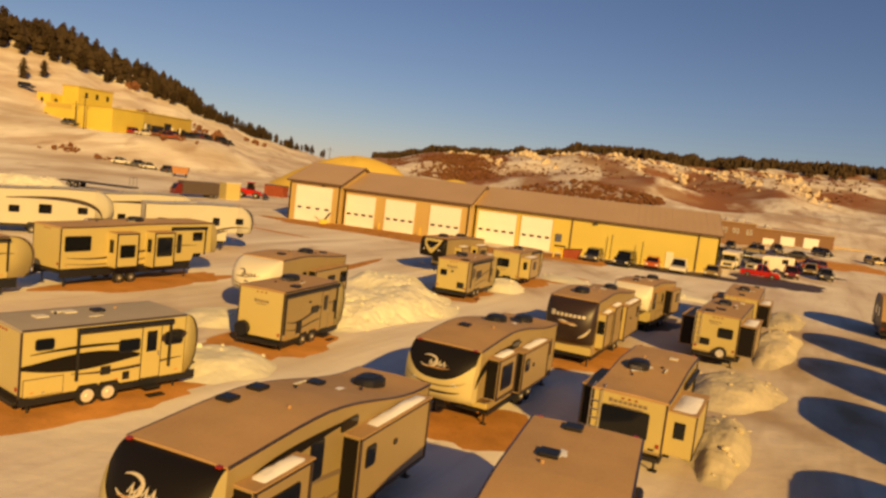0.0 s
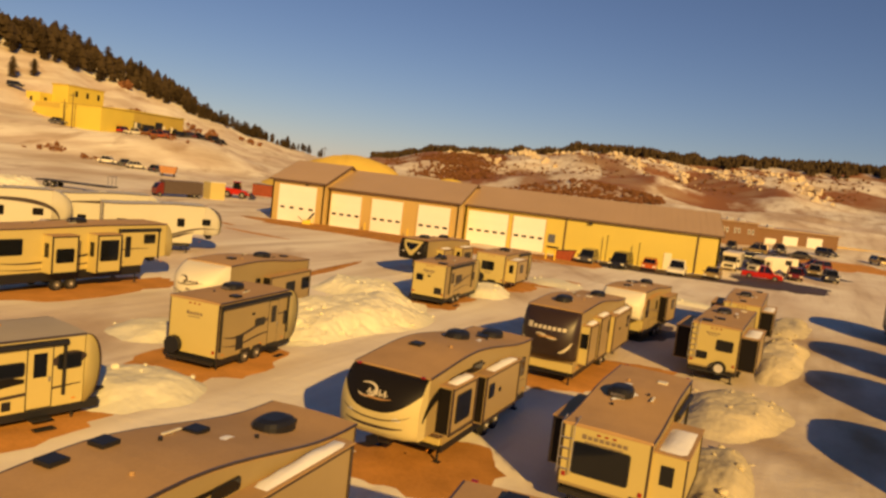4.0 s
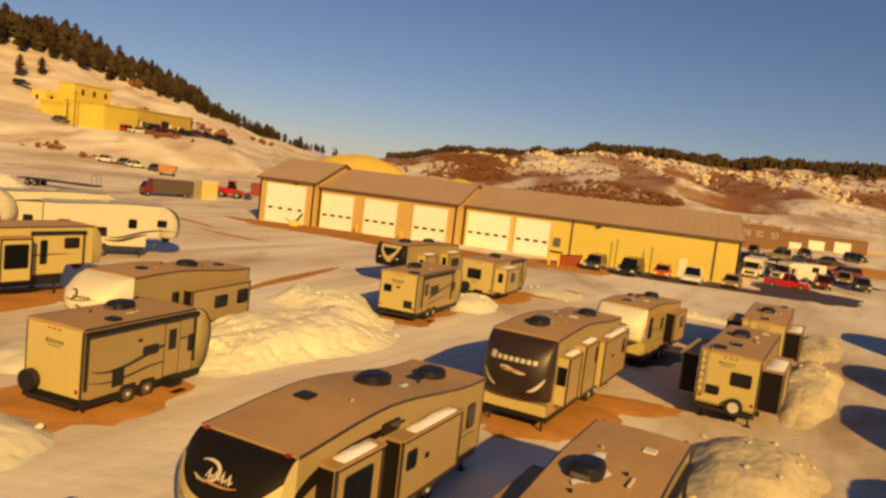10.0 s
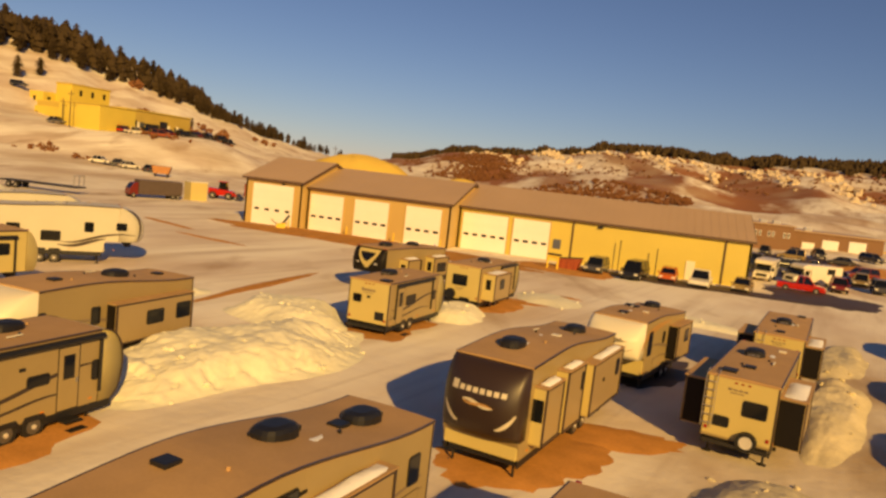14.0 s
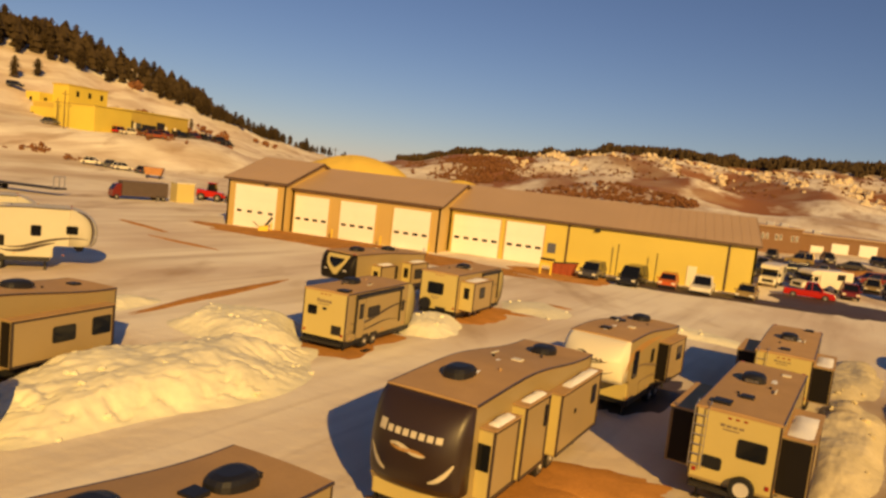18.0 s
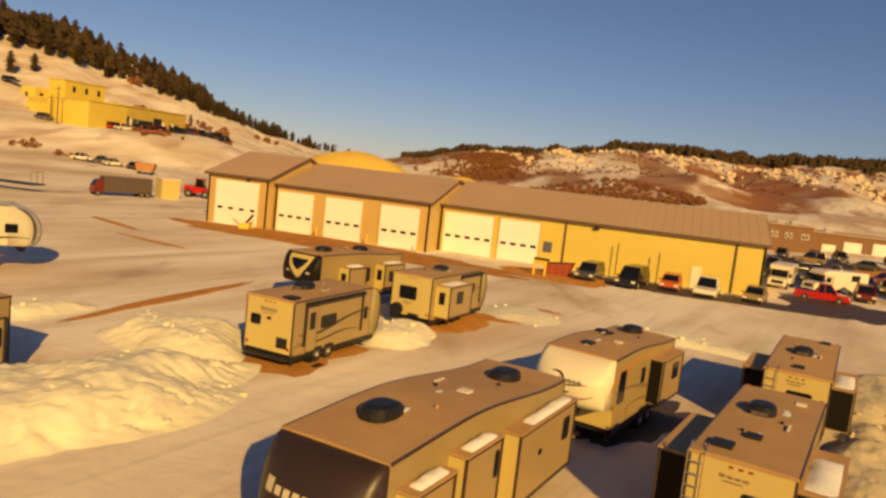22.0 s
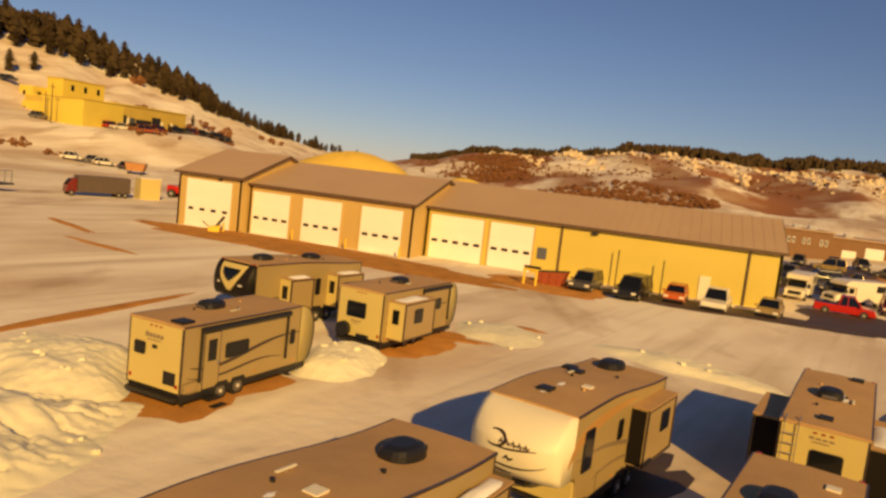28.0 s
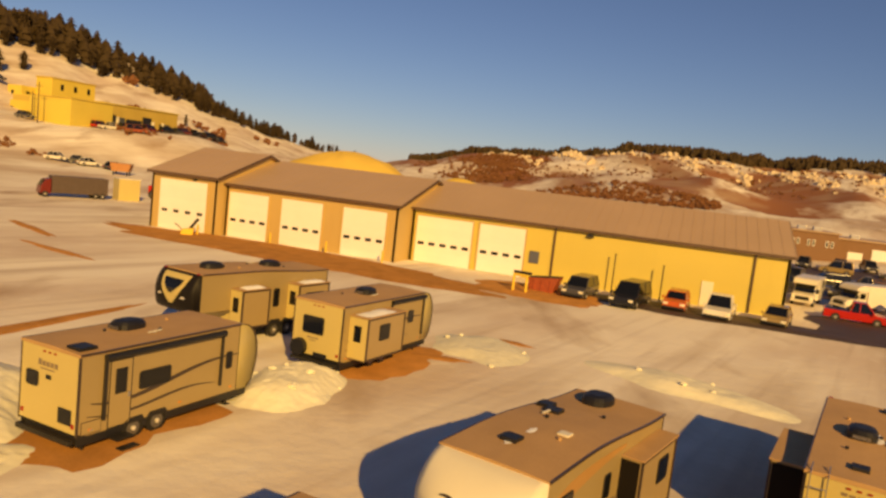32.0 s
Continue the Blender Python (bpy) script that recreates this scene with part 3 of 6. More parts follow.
def slide(parent, side, W, x0, x1, z0, z1, d, material, ends, windows=(), snow=True, trim=M_gfx2, end_windows=False):
    """A slide-out room: its box, its end panels, edge trim, roof with some snow, windows on its face."""
    y0, y1 = sorted((side * (W / 2 - 0.05), side * (W / 2 + d)))
    s = part("slide_out", box(x0, x1, y0, y1, z0, z1, 0.02), material, parent, "boxy slide-out room with trimmed edges")
    f = side * (W / 2 + d)
    for xe, o in ((x0, -1), (x1, 1)):
        e = end_box(s, "end_panel", ends, xe, o * 0.012, y0 + 0.04, y1 - 0.04, z0 + 0.05, z1 - 0.05, 0.0)
        if end_windows:
            end_box(s, "window", M_glass, xe, o * 0.03, (y0 + y1) / 2 - 0.18, (y0 + y1) / 2 + 0.18, z0 + (z1 - z0) * 0.42, z0 + (z1 - z0) * 0.80, 0.012)
    t = 0.035
    for a, b, c, e in ((x0, x1, z1 - 0.08, z1), (x0, x1, z0, z0 + 0.08), (x0, x0 + 0.08, z0, z1), (x1 - 0.08, x1, z0, z1)):
        lo, hi = sorted((f - side * 0.02, f + side * t))
        part("edge_trim", box(a, b, lo, hi, c, e, 0.008), trim, s)
    part("slide_roof", box(x0 - 0.03, x1 + 0.03, *sorted((side * (W / 2), f + side * 0.06)), z1, z1 + 0.035, 0.01), M_roof, s)
    for a, b, c, e in windows:
        window(s, side, W + 2 * d, a, b, c, e)
    if snow:
        bm = bmesh.new()
        n, my = 12, 5
        grid = [[bm.verts.new((x0 + 0.15 + (x1 - x0) * 0.75 * i / n, side * (W / 2 + d * (0.1 + 0.85 * j / my)),
                               z1 + 0.03 + 0.13 * max(0.0, math.sin(math.pi * i / n) * math.sin(math.pi * j / my)) ** 0.4 * (0.8 + 0.4 * noise.noise(Vector((i * 0.5, j * 0.7, x0 * 3)))))) for j in range(my + 1)] for i in range(n + 1)]
        for i in range(n):
            for j in range(my):
                bm.faces.new((grid[i][j], grid[i + 1][j], grid[i + 1][j + 1], grid[i][j + 1]))
        part("snow_cover", bm, M_snow, s, "leftover snow on the slide roof", smooth=True)
    return s


def ladder(parent, x, y, z0, z1):
    o = -0.10
    bm = bmesh.new()
    for yy in (y - 0.19, y + 0.19):
        rod((x + o, yy, z0), (x + o, yy, z1), 0.016, bm, 8)
        rod((x + o, yy, z1), (x + 0.35, yy, z1 + 0.14), 0.016, bm, 8)
        rod((x + 0.35, yy, z1 + 0.14), (x + 0.35, yy, z1 - 0.05), 0.016, bm, 8)
    lad = part("ladder", bm, M_alu, parent, "aluminium roof ladder")
    k = int((z1 - z0) / 0.3)
    for i in range(k):
        z = z0 + 0.15 + i * 0.3
        part("rung", rod((x + o, y - 0.19, z), (x + o, y + 0.19, z), 0.016, seg=8), M_alu, lad)


def awning(parent, side, W, x0, x1, z, low):
    y = side * (W / 2 + 0.09)
    a = part("awning", rod((x0, y, z), (x1, y, z), 0.1, seg=12), M_black, parent, "rolled black awning on folded arms")
    for x in (x0 + 0.05, x1 - 0.05):
        part("awning_arm", box(x - 0.04, x + 0.04, *sorted((side * W / 2, y)), low, z - 0.02, 0.01), M_steel, a)


def rv(label, at, heading, L, W=2.45, hf=3.75, hr=3.2, base=0.72, fifth=True, wall=None, roof=None, cap=None, under=None, axles=2, axle_x=0.36, group="parked trailers",
       name="fifth_wheel_trailer", slides=(), windows=(), rear=(), acs=(), vents=(), ladder_y=None, door=None, awn=None, swoosh=(), spare=None, parent_extra=None, cap_drop=1.62, cap_len=0.95, over=2.5, cap2=None, emblem=None, bow=0.42, storage=(), hatches=(), rear_boxes=(), rear_text=None, sweep=False, roof_snow=0, gfx=None, rear_round=0.0, dip=0.0, axle_gap=0.88, bright_rims=False, flank=None):
    """at: the middle of the tail on the ground; heading: where the nose points, degrees from east."""
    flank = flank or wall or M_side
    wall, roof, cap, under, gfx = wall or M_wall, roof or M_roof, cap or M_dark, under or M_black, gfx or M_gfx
    rvx = thing(name, pose(at[0], at[1], terrain(*at) - 0.02, 0, 0, heading), label, "travel trailer", group)

    def top(x):
        if rear_round and x < rear_round:
            return hr - 1.8 * (1 - max(x, 0.0) / rear_round) ** 2
        return hr + (hf - hr) * smooth(0.05 * L, 0.6 * L, x) - dip * smooth(0.58 * L, 1.02 * L, x) if fifth else hr
    xc = L - cap_len
    roofline = [(i / 16 * xc, top(i / 16 * xc)) for i in range(17)]
    if fifth:
        prof = [(0, base)] + roofline + [(xc, cap_drop), (L - over, cap_drop), (L - over - 0.12, cap_drop - 0.2), (L - over - 0.2, base)]
    else:
        prof = [(0.35, base), (0, base + 0.12)] + roofline + [(xc, base)]
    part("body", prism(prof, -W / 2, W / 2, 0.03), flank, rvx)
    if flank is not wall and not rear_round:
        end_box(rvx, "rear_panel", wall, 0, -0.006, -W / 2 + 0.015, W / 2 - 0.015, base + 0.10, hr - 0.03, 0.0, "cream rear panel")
    # the moulded nose, rounded in plan and in profile, in an upper and a lower shell
    zt = zt_cap = top(xc)
    if not fifth and not rear_round:
        bow = min(bow, 0.16)
    low = 0.75 if cap2 else 0.85
    if fifth:
        curve = curve_pts((xc, zt), (xc + cap_len * 0.45, zt - 0.03), (L - 0.02, zt - 0.55), (L, cap_drop + low), 10) + [(L - 0.02, cap_drop + low * 0.6), (L - 0.08, cap_drop + low * 0.25), (L - 0.24, cap_drop), (xc, cap_drop)]
    else:
        curve = curve_pts((xc, zt), (xc + cap_len * 0.8, zt), (L + 0.05, zt - 0.7), (L, base + 1.0), 10) + [(L - 0.06, base + 0.62), (L - 0.2, base + 0.25), (L - 0.5, base), (xc, base)]
    m = 14

    def shell(pts, name, material, label, grow=0.012):
        bm = bmesh.new()
        rows = []
        for (x, z) in pts:
            row = []
            for j in range(m + 1):
                v = j / m * 2 - 1
                pull = 1 - bow * abs(v) ** 3.0
                row.append(bm.verts.new((xc + (x - xc) * pull, v * (W / 2 + grow), z)))
            rows.append(row)
        for r, s in zip(rows, rows[1:]):
            for j in range(m):
                bm.faces.new((r[j], r[j + 1], s[j + 1], s[j]))
        for j in (0, m):
            bm.faces.new([r[j] for r in rows])
        return part(name, bm, material, rvx, label, True)
    if cap2:
        # the dark upper panel hangs lowest in the middle; the pale lower shell climbs at both sides
        def along(k):
            i = min(int(k), len(curve) - 2)
            (xa, za), (xb, zb) = curve[i], curve[i + 1]
            return xa + (xb - xa) * (k - i), za + (zb - za) * (k - i)

        def half_shell(lo, hi, name, material, label, grow, rows_n=18, cols=24):
            bm = bmesh.new()
            rows = []
            for r in range(rows_n + 1):
                row = []
                for j in range(cols + 1):
                    v = j / cols * 2 - 1
                    k = lo(v) + (hi(v) - lo(v)) * r / rows_n
                    x, z = along(k)
                    row.append(bm.verts.new((xc + (x - xc) * (1 - bow * abs(v) ** 3.0) + grow * 0.6, v * (W / 2 + grow), z)))
                rows.append(row)
            for r, q in zip(rows, rows[1:]):
                for j in range(cols):
                    bm.faces.new((r[j], r[j + 1], q[j + 1], q[j]))
            return part(name, bm, material, rvx, label, True)

        def seam(v):
            return 10.0 - 4.6 * abs(v) ** 2.6
        half_shell(lambda v: 0.0, seam, "front_cap", cap, "smooth dark moulded front cap", 0.012)
        half_shell(lambda v: seam(v) - 0.12, lambda v: len(curve) - 1.001, "lower_cap", cap2, "cream lower front cap", 0.03)
        for v in (-1, 1):
            bm = bmesh.new()
            bm.faces.new([bm.verts.new((xc + (x - xc) * (1 - bow), v * (W / 2 + 0.008), z)) for x, z in curve])
            part("cap_side", bm, cap2, rvx, "cream side of the front cap")
    else:
        shell(curve, "front_cap", cap, "smooth moulded front cap")
    def nose_at(z):
        for (xa, za), (xb, zb) in zip(curve, curve[1:]):
            if zb <= z <= za and za > zb:
                return xa + (xb - xa) * (za - z) / (za - zb)
        return L

    def on_nose(pts, width, material, name, label, out=0.02, taper=True):
        """A ribbon that lies on the nose, through points across (y) and up (z)."""
        bm = bmesh.new()
        k = len(pts)
        rings = []
        for i, (y, z) in enumerate(pts):
            p0, p1 = pts[max(i - 1, 0)], pts[min(i + 1, k - 1)]
            d = Vector((p1[0] - p0[0], p1[1] - p0[1])).normalized()
            w = width * 0.5 * ((0.2 + 0.8 * math.sin(math.pi * (i + 0.4) / (k - 0.2))) if taper else 1.0)
            ring = []
            for sgn in (1, -1):
                yy, zz = -(y - d.y * w * sgn), z + d.x * w * sgn
                v = yy / (W / 2)
                x = xc + (nose_at(zz) - xc) * (1 - bow * min(abs(v), 1) ** 3.0)
                ring += [bm.verts.new((x + out, yy, zz)), bm.verts.new((x - 0.03, yy, zz))]
            rings.append(ring)
        for r, s in zip(rings, rings[1:]):
            bm.faces.new((r[0], r[2], s[2], s[0]))
            bm.faces.new((r[0], r[1], s[1], s[0]))
            bm.faces.new((r[2], r[3], s[3], s[2]))
        return part(name, bm, material, rvx, label, False)
    zm = zt - 0.82 if fifth else base + 1.2
    if not fifth and not rear_round:
        for sd in (1, -1):
            bm = strip([(xc + (x - xc) * (1 - bow), z) for x, z in curve[:-1]], 0.075, 0.03)
            bmesh.ops.translate(bm, verts=bm.verts, vec=(0, sd * (W / 2 + 0.012) - 0.015, 0))
            part("nose_trim", bm, M_gfx2, rvx, "dark trim round the nose")
    if emblem == "swirl":
        zm = zt - 0.50
        on_nose([(0.36 + 0.34 * math.cos(t), zm + 0.02 + 0.17 * math.sin(t)) for t in [-0.7 - i * 0.36 for i in range(14)]], 0.06, M_emblem, "emblem", "pale swirl emblem")
        for i in range(4):
            y = 0.30 - 0.17 * i
            on_nose([(y + 0.02, zm - 0.07), (y - 0.03, zm + 0.06), (y - 0.08, zm - 0.08), (y - 0.14, zm - 0.01)], 0.07, M_emblem, "emblem", "pale lettering drawn as a bar", 0.018)
        on_nose(curve_pts((0.52, zm - 0.16), (0.2, zm - 0.10), (-0.1, zm - 0.20), (-0.50, zm - 0.10), 10), 0.04, M_gold, "emblem", "gold swirl emblem", 0.024)
        zl = cap_drop + low
        on_nose(curve_pts((1.12, zl + 0.02), (0.6, zl - 0.26), (-0.6, zl - 0.26), (-1.12, zl + 0.02), 14), 0.04, M_gfx2, "cap_crease", "dark crease across the lower cap", 0.036)
        on_nose(curve_pts((0.95, zl - 0.36), (0.5, zl - 0.44), (-0.5, zl - 0.44), (-0.95, zl - 0.36), 14), 0.09, M_gfx2, "cap_slot", "dark slot low in the cap", 0.036)
    elif emblem == "bars":
        on_nose([(0.95, zm + 0.06), (0.84, zm + 0.06), (0.73, zm + 0.06)], 0.25, M_emblem, "emblem", "cream lettering drawn as a bar", taper=False)
        for i in range(7):
            y = 0.66 - 0.225 * i
            on_nose([(y, zm + 0.03), (y - 0.08, zm + 0.03), (y - 0.16, zm + 0.03)], 0.15, M_emblem, "emblem", "cream lettering drawn as a bar", taper=False)
        on_nose(curve_pts((0.5, zm - 0.28), (0.15, zm - 0.18), (-0.1, zm - 0.5), (-0.5, zm - 0.40), 8), 0.10, M_emblem, "emblem", "cream curved emblem")
        on_nose(curve_pts((0.48, zm - 0.32), (0.1, zm - 0.48), (-0.1, zm - 0.24), (-0.5, zm - 0.40), 8), 0.08, M_gold, "emblem", "gold curved emblem")
        for sg in (1, -1):
            on_nose(curve_pts((sg * 0.62, zm - 1.02), (sg * 0.8, zm - 0.98), (sg * 1.0, zm - 0.82), (sg * 1.16, zm - 0.50), 8), 0.12, M_emblem, "cap_decal", "pale tusk-shaped decal")
    elif emblem == "dark_swirl":
        arc = [(0.40 + 0.30 * math.cos(t), zm + 0.10 + 0.19 * math.sin(t)) for t in [-0.9 - i * 0.36 for i in range(13)]]
        on_nose(arc, 0.075, M_gfx2, "emblem", "dark curved emblem")
        on_nose(curve_pts((0.44, zm - 0.08), (0.1, zm - 0.13), (-0.3, zm - 0.03), (-0.75, zm + 0.04), 8), 0.05, M_gfx2, "emblem", "dark curved emblem")
        for i in range(5):
            y = 0.24 - 0.17 * i
            on_nose([(y + 0.02, zm + 0.02), (y - 0.02, zm + 0.12), (y - 0.07, zm + 0.02), (y - 0.13, zm + 0.09)], 0.075, M_gfx2, "emblem", "dark lettering drawn as a bar", 0.015)
        on_nose([(0.10, zm - 0.34), (0.02, zm - 0.27), (-0.06, zm - 0.34), (-0.18, zm - 0.28)], 0.075, M_gfx2, "emblem", "small dark mark")
        on_nose(curve_pts((1.0, zm - 0.36), (0.4, zm - 0.60), (-0.4, zm - 0.60), (-1.0, zm - 0.30), 12), 0.05, M_gfx2, "emblem", "dark crease on the cap")
        on_nose(curve_pts((0.75, zm - 0.62), (0.4, zm - 0.70), (0.2, zm - 0.72), (-0.1, zm - 0.72), 8), 0.08, M_black, "nose_grille", "black slot low on the cap")
    elif emblem == "mask":
        for r in range(12):
            z = zm + 0.68 - 0.105 * r
            half = 0.86 - 0.02 * r - 0.004 * r * r
            on_nose([(half - half * 2 * q / 8, z) for q in range(9)], 0.106, M_wall, "nose_panel", "cream shield-shaped nose panel", taper=False)
        for r in range(6):
            z = zm + 0.48 - 0.1 * r
            half = 0.60 - 0.03 * r - 0.012 * r * r
            on_nose([(half - half * 2 * q / 8, z) for q in range(9)], 0.101, M_glass, "nose_window", "dark tapered nose window", 0.04, taper=False)
    if fifth:
        for yy in (-0.75, 0.75) if cap is not M_white and emblem != "bars" else ():
            on_nose([(yy - 0.12, cap_drop + 0.62), (yy, cap_drop + 0.66), (yy + 0.12, cap_drop + 0.62)], 0.10, M_rim, "nose_lamp", "small bright nose lamp", 0.03)
            part("clearance_light", box(xc + 0.02, xc + 0.12, yy * 1.45 - 0.06, yy * 1.45 + 0.06, zt + 0.0, zt + 0.05, 0.01), M_red, rvx, "red clearance light")
    # roof membrane with turned-down edges
    bm = bmesh.new()
    rows = []
    for i in range(25):
        x = -0.02 + (xc + 0.04) * i / 24
        z = top(min(x, xc))
        rows.append([bm.verts.new((x, y, z + dz)) for y, dz in ((-W / 2 - 0.02, -0.05), (-W / 2 - 0.02, 0.03), (-W / 4, 0.055), (0, 0.065), (W / 4, 0.055), (W / 2 + 0.02, 0.03), (W / 2 + 0.02, -0.05))])
    for r, s in zip(rows, rows[1:]):
        for j in range(6):
            bm.faces.new((r[j], r[j + 1], s[j + 1], s[j]))
    for r in (rows[0], rows[-1]):
        bm.faces.new(r)
    part("roof", bm, roof, rvx, "weathered tan roof membrane")
    for sd in (1, -1):
        bm = bmesh.new()
        for (xa, za), (xb, zb) in zip(roofline, roofline[1:]):
            prism([(xa, za - 0.02), (xb, zb - 0.02), (xb, zb + 0.035), (xa, za + 0.035)], *sorted((sd * (W / 2), sd * (W / 2 + 0.045))), 0.0, bm)
        part("roof_trim", bm, M_gfx2, rvx, "dark gutter trim")
    # underside, axles, wheels, legs
    part("chassis", box(0.1, (L - over - 0.3) if fifth else xc + 0.4, -W / 2 + 0.15, W / 2 - 0.15, base - 0.24, base + 0.02, 0.02), under, rvx)
    for sd in (1, -1):
        lo, hi = sorted((sd * (W / 2 - 0.10), sd * (W / 2 - 0.03)))
        part("skirt", box(0.05, (L - over - 0.25) if fifth else xc + 0.55, lo, hi, base - (0.55 if base > 0.9 else 0.27), base + 0.04, 0.015), M_black, rvx, "black lower skirt")
        for xe in (0.0,):
            part("corner_trim", box(xe - 0.012, xe + 0.05, *sorted((sd * (W / 2 - 0.05), sd * (W / 2 + 0.012))), base + 0.03, top(0) - 0.04, 0.006), M_gfx2, rvx, "dark corner trim")
    # small fittings on the roof
    for px, py in ((0.28, 0.42), (0.47, -0.38), (0.62, 0.5)):
        x = L * px
        part("vent_pipe", rod((x, py * W / 2.45, top(x) + 0.03), (x, py * W / 2.45, top(x) + 0.13), 0.045, seg=10), M_black if px < 0.5 else M_roof, rvx)
    xk = L * 0.42
    part("aerial", prism([(xk - 0.25, top(xk) + 0.09), (xk + 0.25, top(xk) + 0.11), (xk + 0.25, top(xk) + 0.14), (xk - 0.25, top(xk) + 0.12)], -0.62, -0.55, 0.01), M_white, rvx)
    part("aerial_mast", rod((xk, -0.58, top(xk) + 0.03), (xk, -0.58, top(xk) + 0.10), 0.03, seg=8), M_alu, rvx)
    rr = random.Random(int(L * 100) + int(at[1] * 10))
    for k in range(roof_snow):
        bm = bmesh.new()
        cx, cy, sx = L * rr.uniform(0.25, 0.8), rr.uniform(-0.5, 0.5), rr.uniform(0.14, 0.34)
        c = bm.verts.new((cx, cy, top(cx) + 0.085))
        ring = []
        for q in range(14):
            a = q / 14 * math.tau
            w = sx * rr.uniform(0.6, 1.2)
            ring.append(bm.verts.new((cx + 1.4 * w * math.cos(a), cy + 0.5 * w * math.sin(a), top(cx) + 0.062)))
        for q in range(14):
            bm.faces.new((c, ring[q], ring[(q + 1) % 14]))
        part("snow_remnant", bm, M_snow, rvx, "thin leftover snow on the roof", True)
    for sd in (1, -1):
        for x in (0.4, L * 0.5, xc - 0.3):
            wall_box(rvx, "marker_light", M_amber, sd, W, x - 0.06, x + 0.06, base + 0.16, base + 0.20, 0.02, 0.0, 0.0)
    for sd, x0, x1, z0, z1 in storage:
        sdr = wall_box(rvx, "storage_door", M_gfx2, sd, W, x0 - 0.025, x1 + 0.025, z0 - 0.025, z1 + 0.025, 0.006, 0.01, 0.0, "flush storage door")
        wall_box(sdr, "door_skin", flank, sd, W, x0, x1, z0, z1, 0.016, 0.0, 0.004)
        wall_box(sdr, "latch", M_alu, sd, W, (x0 + x1) / 2 - 0.05, (x0 + x1) / 2 + 0.05, z0 + 0.06, z0 + 0.11, 0.03, 0.0, 0.0)
    for sd, x0, x1, z0, z1 in hatches:
        hb = wall_box(rvx, "appliance_hatch", M_black, sd, W, x0, x1, z0, z1, 0.025, 0.02, 0.01, "black appliance hatch")
        for q in range(3):
            zz = z0 + (z1 - z0) * (q + 0.7) / 3.6
            wall_box(hb, "louvre", M_steel, sd, W, x0 + 0.05, x1 - 0.05, zz, zz + 0.03, 0.035, 0.0, 0.0)
    for y0, y1, z0, z1 in rear_boxes:
        end_box(rvx, "rear_hatch", M_black, 0, -0.025, y0, y1, z0, z1, 0.015, "black rear hatch")
    if rear_text:
        y0, y1, z, hgt = rear_text
        k = max(3, int((y1 - y0) / 0.16))
        for q in range(k):
            a = y0 + (y1 - y0) * q / k
            end_box(rvx, "lettering", M_gfx, 0, -0.012, a, a + (y1 - y0) / k * 0.78, z, z + hgt * (1.25 if q == k - 1 else 1.0), 0.0, "brand lettering drawn as plain bars")
        end_box(rvx, "lettering", M_gfx, 0, -0.010, y0 + 0.12, y1 - 0.12, z - 0.10, z - 0.06, 0.0)
    if sweep:
        for sd in (1, -1):
            bm = strip(curve_pts((xc + 0.25, zt_cap - 1.25), (xc - 0.1, zt_cap - 0.6), (xc - 0.9, zt_cap - 0.32), (xc - 4.2, zt_cap - 0.30), 14), 0.34, 0.03)
            bmesh.ops.translate(bm, verts=bm.verts, vec=(0, sd * W / 2 - 0.015, 0))
            part("swoosh", bm, M_gold if cap is M_white else cap, rvx, "broad stripe that runs back from the cap")
    for k in range(axles):
        x = L * axle_x + (k - (axles - 1) / 2) * axle_gap
        for y in (-W / 2 + 0.12, W / 2 - 0.12):
            wheel(rvx, x, y, bright=bright_rims)
            arch = prism([(x - 0.42, base - 0.02), (x - 0.3, base + 0.16), (x + 0.3, base + 0.16), (x + 0.42, base - 0.02)], *sorted((y * 0.5, (1 if y > 0 else -1) * (W / 2 + 0.02))), 0.02)
            part("wheel_arch", arch, M_black, rvx)
    for x in ((0.5, L - over - 0.5) if fifth else (0.4, xc - 0.2)):
        for y in (-W / 2 + 0.25, W / 2 - 0.25):
            leg = part("leg", rod((x, y, 0.03), (x, y, base), 0.045, seg=8), M_steel, rvx)
            part("foot", box(x - 0.13, x + 0.13, y - 0.13, y + 0.13, 0.0, 0.05, 0.01), M_steel, leg)
    if fifth:
        bm = prism([(L - 1.55, cap_drop), (L - 0.75, cap_drop), (L - 0.85, cap_drop - 0.45), (L - 1.2, cap_drop - 0.5)], -0.18, 0.18, 0.02)
        part("hitch_pin_box", bm, M_steel, rvx, "black steel hitch box")
        part("lower_front", box(L - over - 0.22, L - over - 0.1, -W / 2 + 0.06, W / 2 - 0.06, base, cap_drop, 0.03), wall, rvx)
    else:
        bm = bmesh.new()
        for y in (-0.55, 0.55):
            rod((L - 0.3, y, base - 0.1), (L + 0.75, 0, base - 0.1), 0.05, bm, 8)
        part("hitch_tongue", bm, M_steel, rvx)
        part("gas_bottle", rod((L + 0.12, 0.16, base - 0.05), (L + 0.12, 0.16, base + 0.5), 0.15, seg=14), M_white, rvx)
        part("gas_bottle", rod((L + 0.12, -0.16, base - 0.05), (L + 0.12, -0.16, base + 0.5), 0.15, seg=14), M_white, rvx)
    part("bumper", box(-0.16, 0.0, -W / 2 + 0.1, W / 2 - 0.1, base - 0.2, base - 0.06, 0.015), M_steel, rvx)
    for y in (-W / 2 + 0.16, W / 2 - 0.16):
        end_box(rvx, "tail_light", M_red, 0, -0.03, y - 0.055, y + 0.055, base + 0.25, base + 0.38, 0.01, "red tail light")
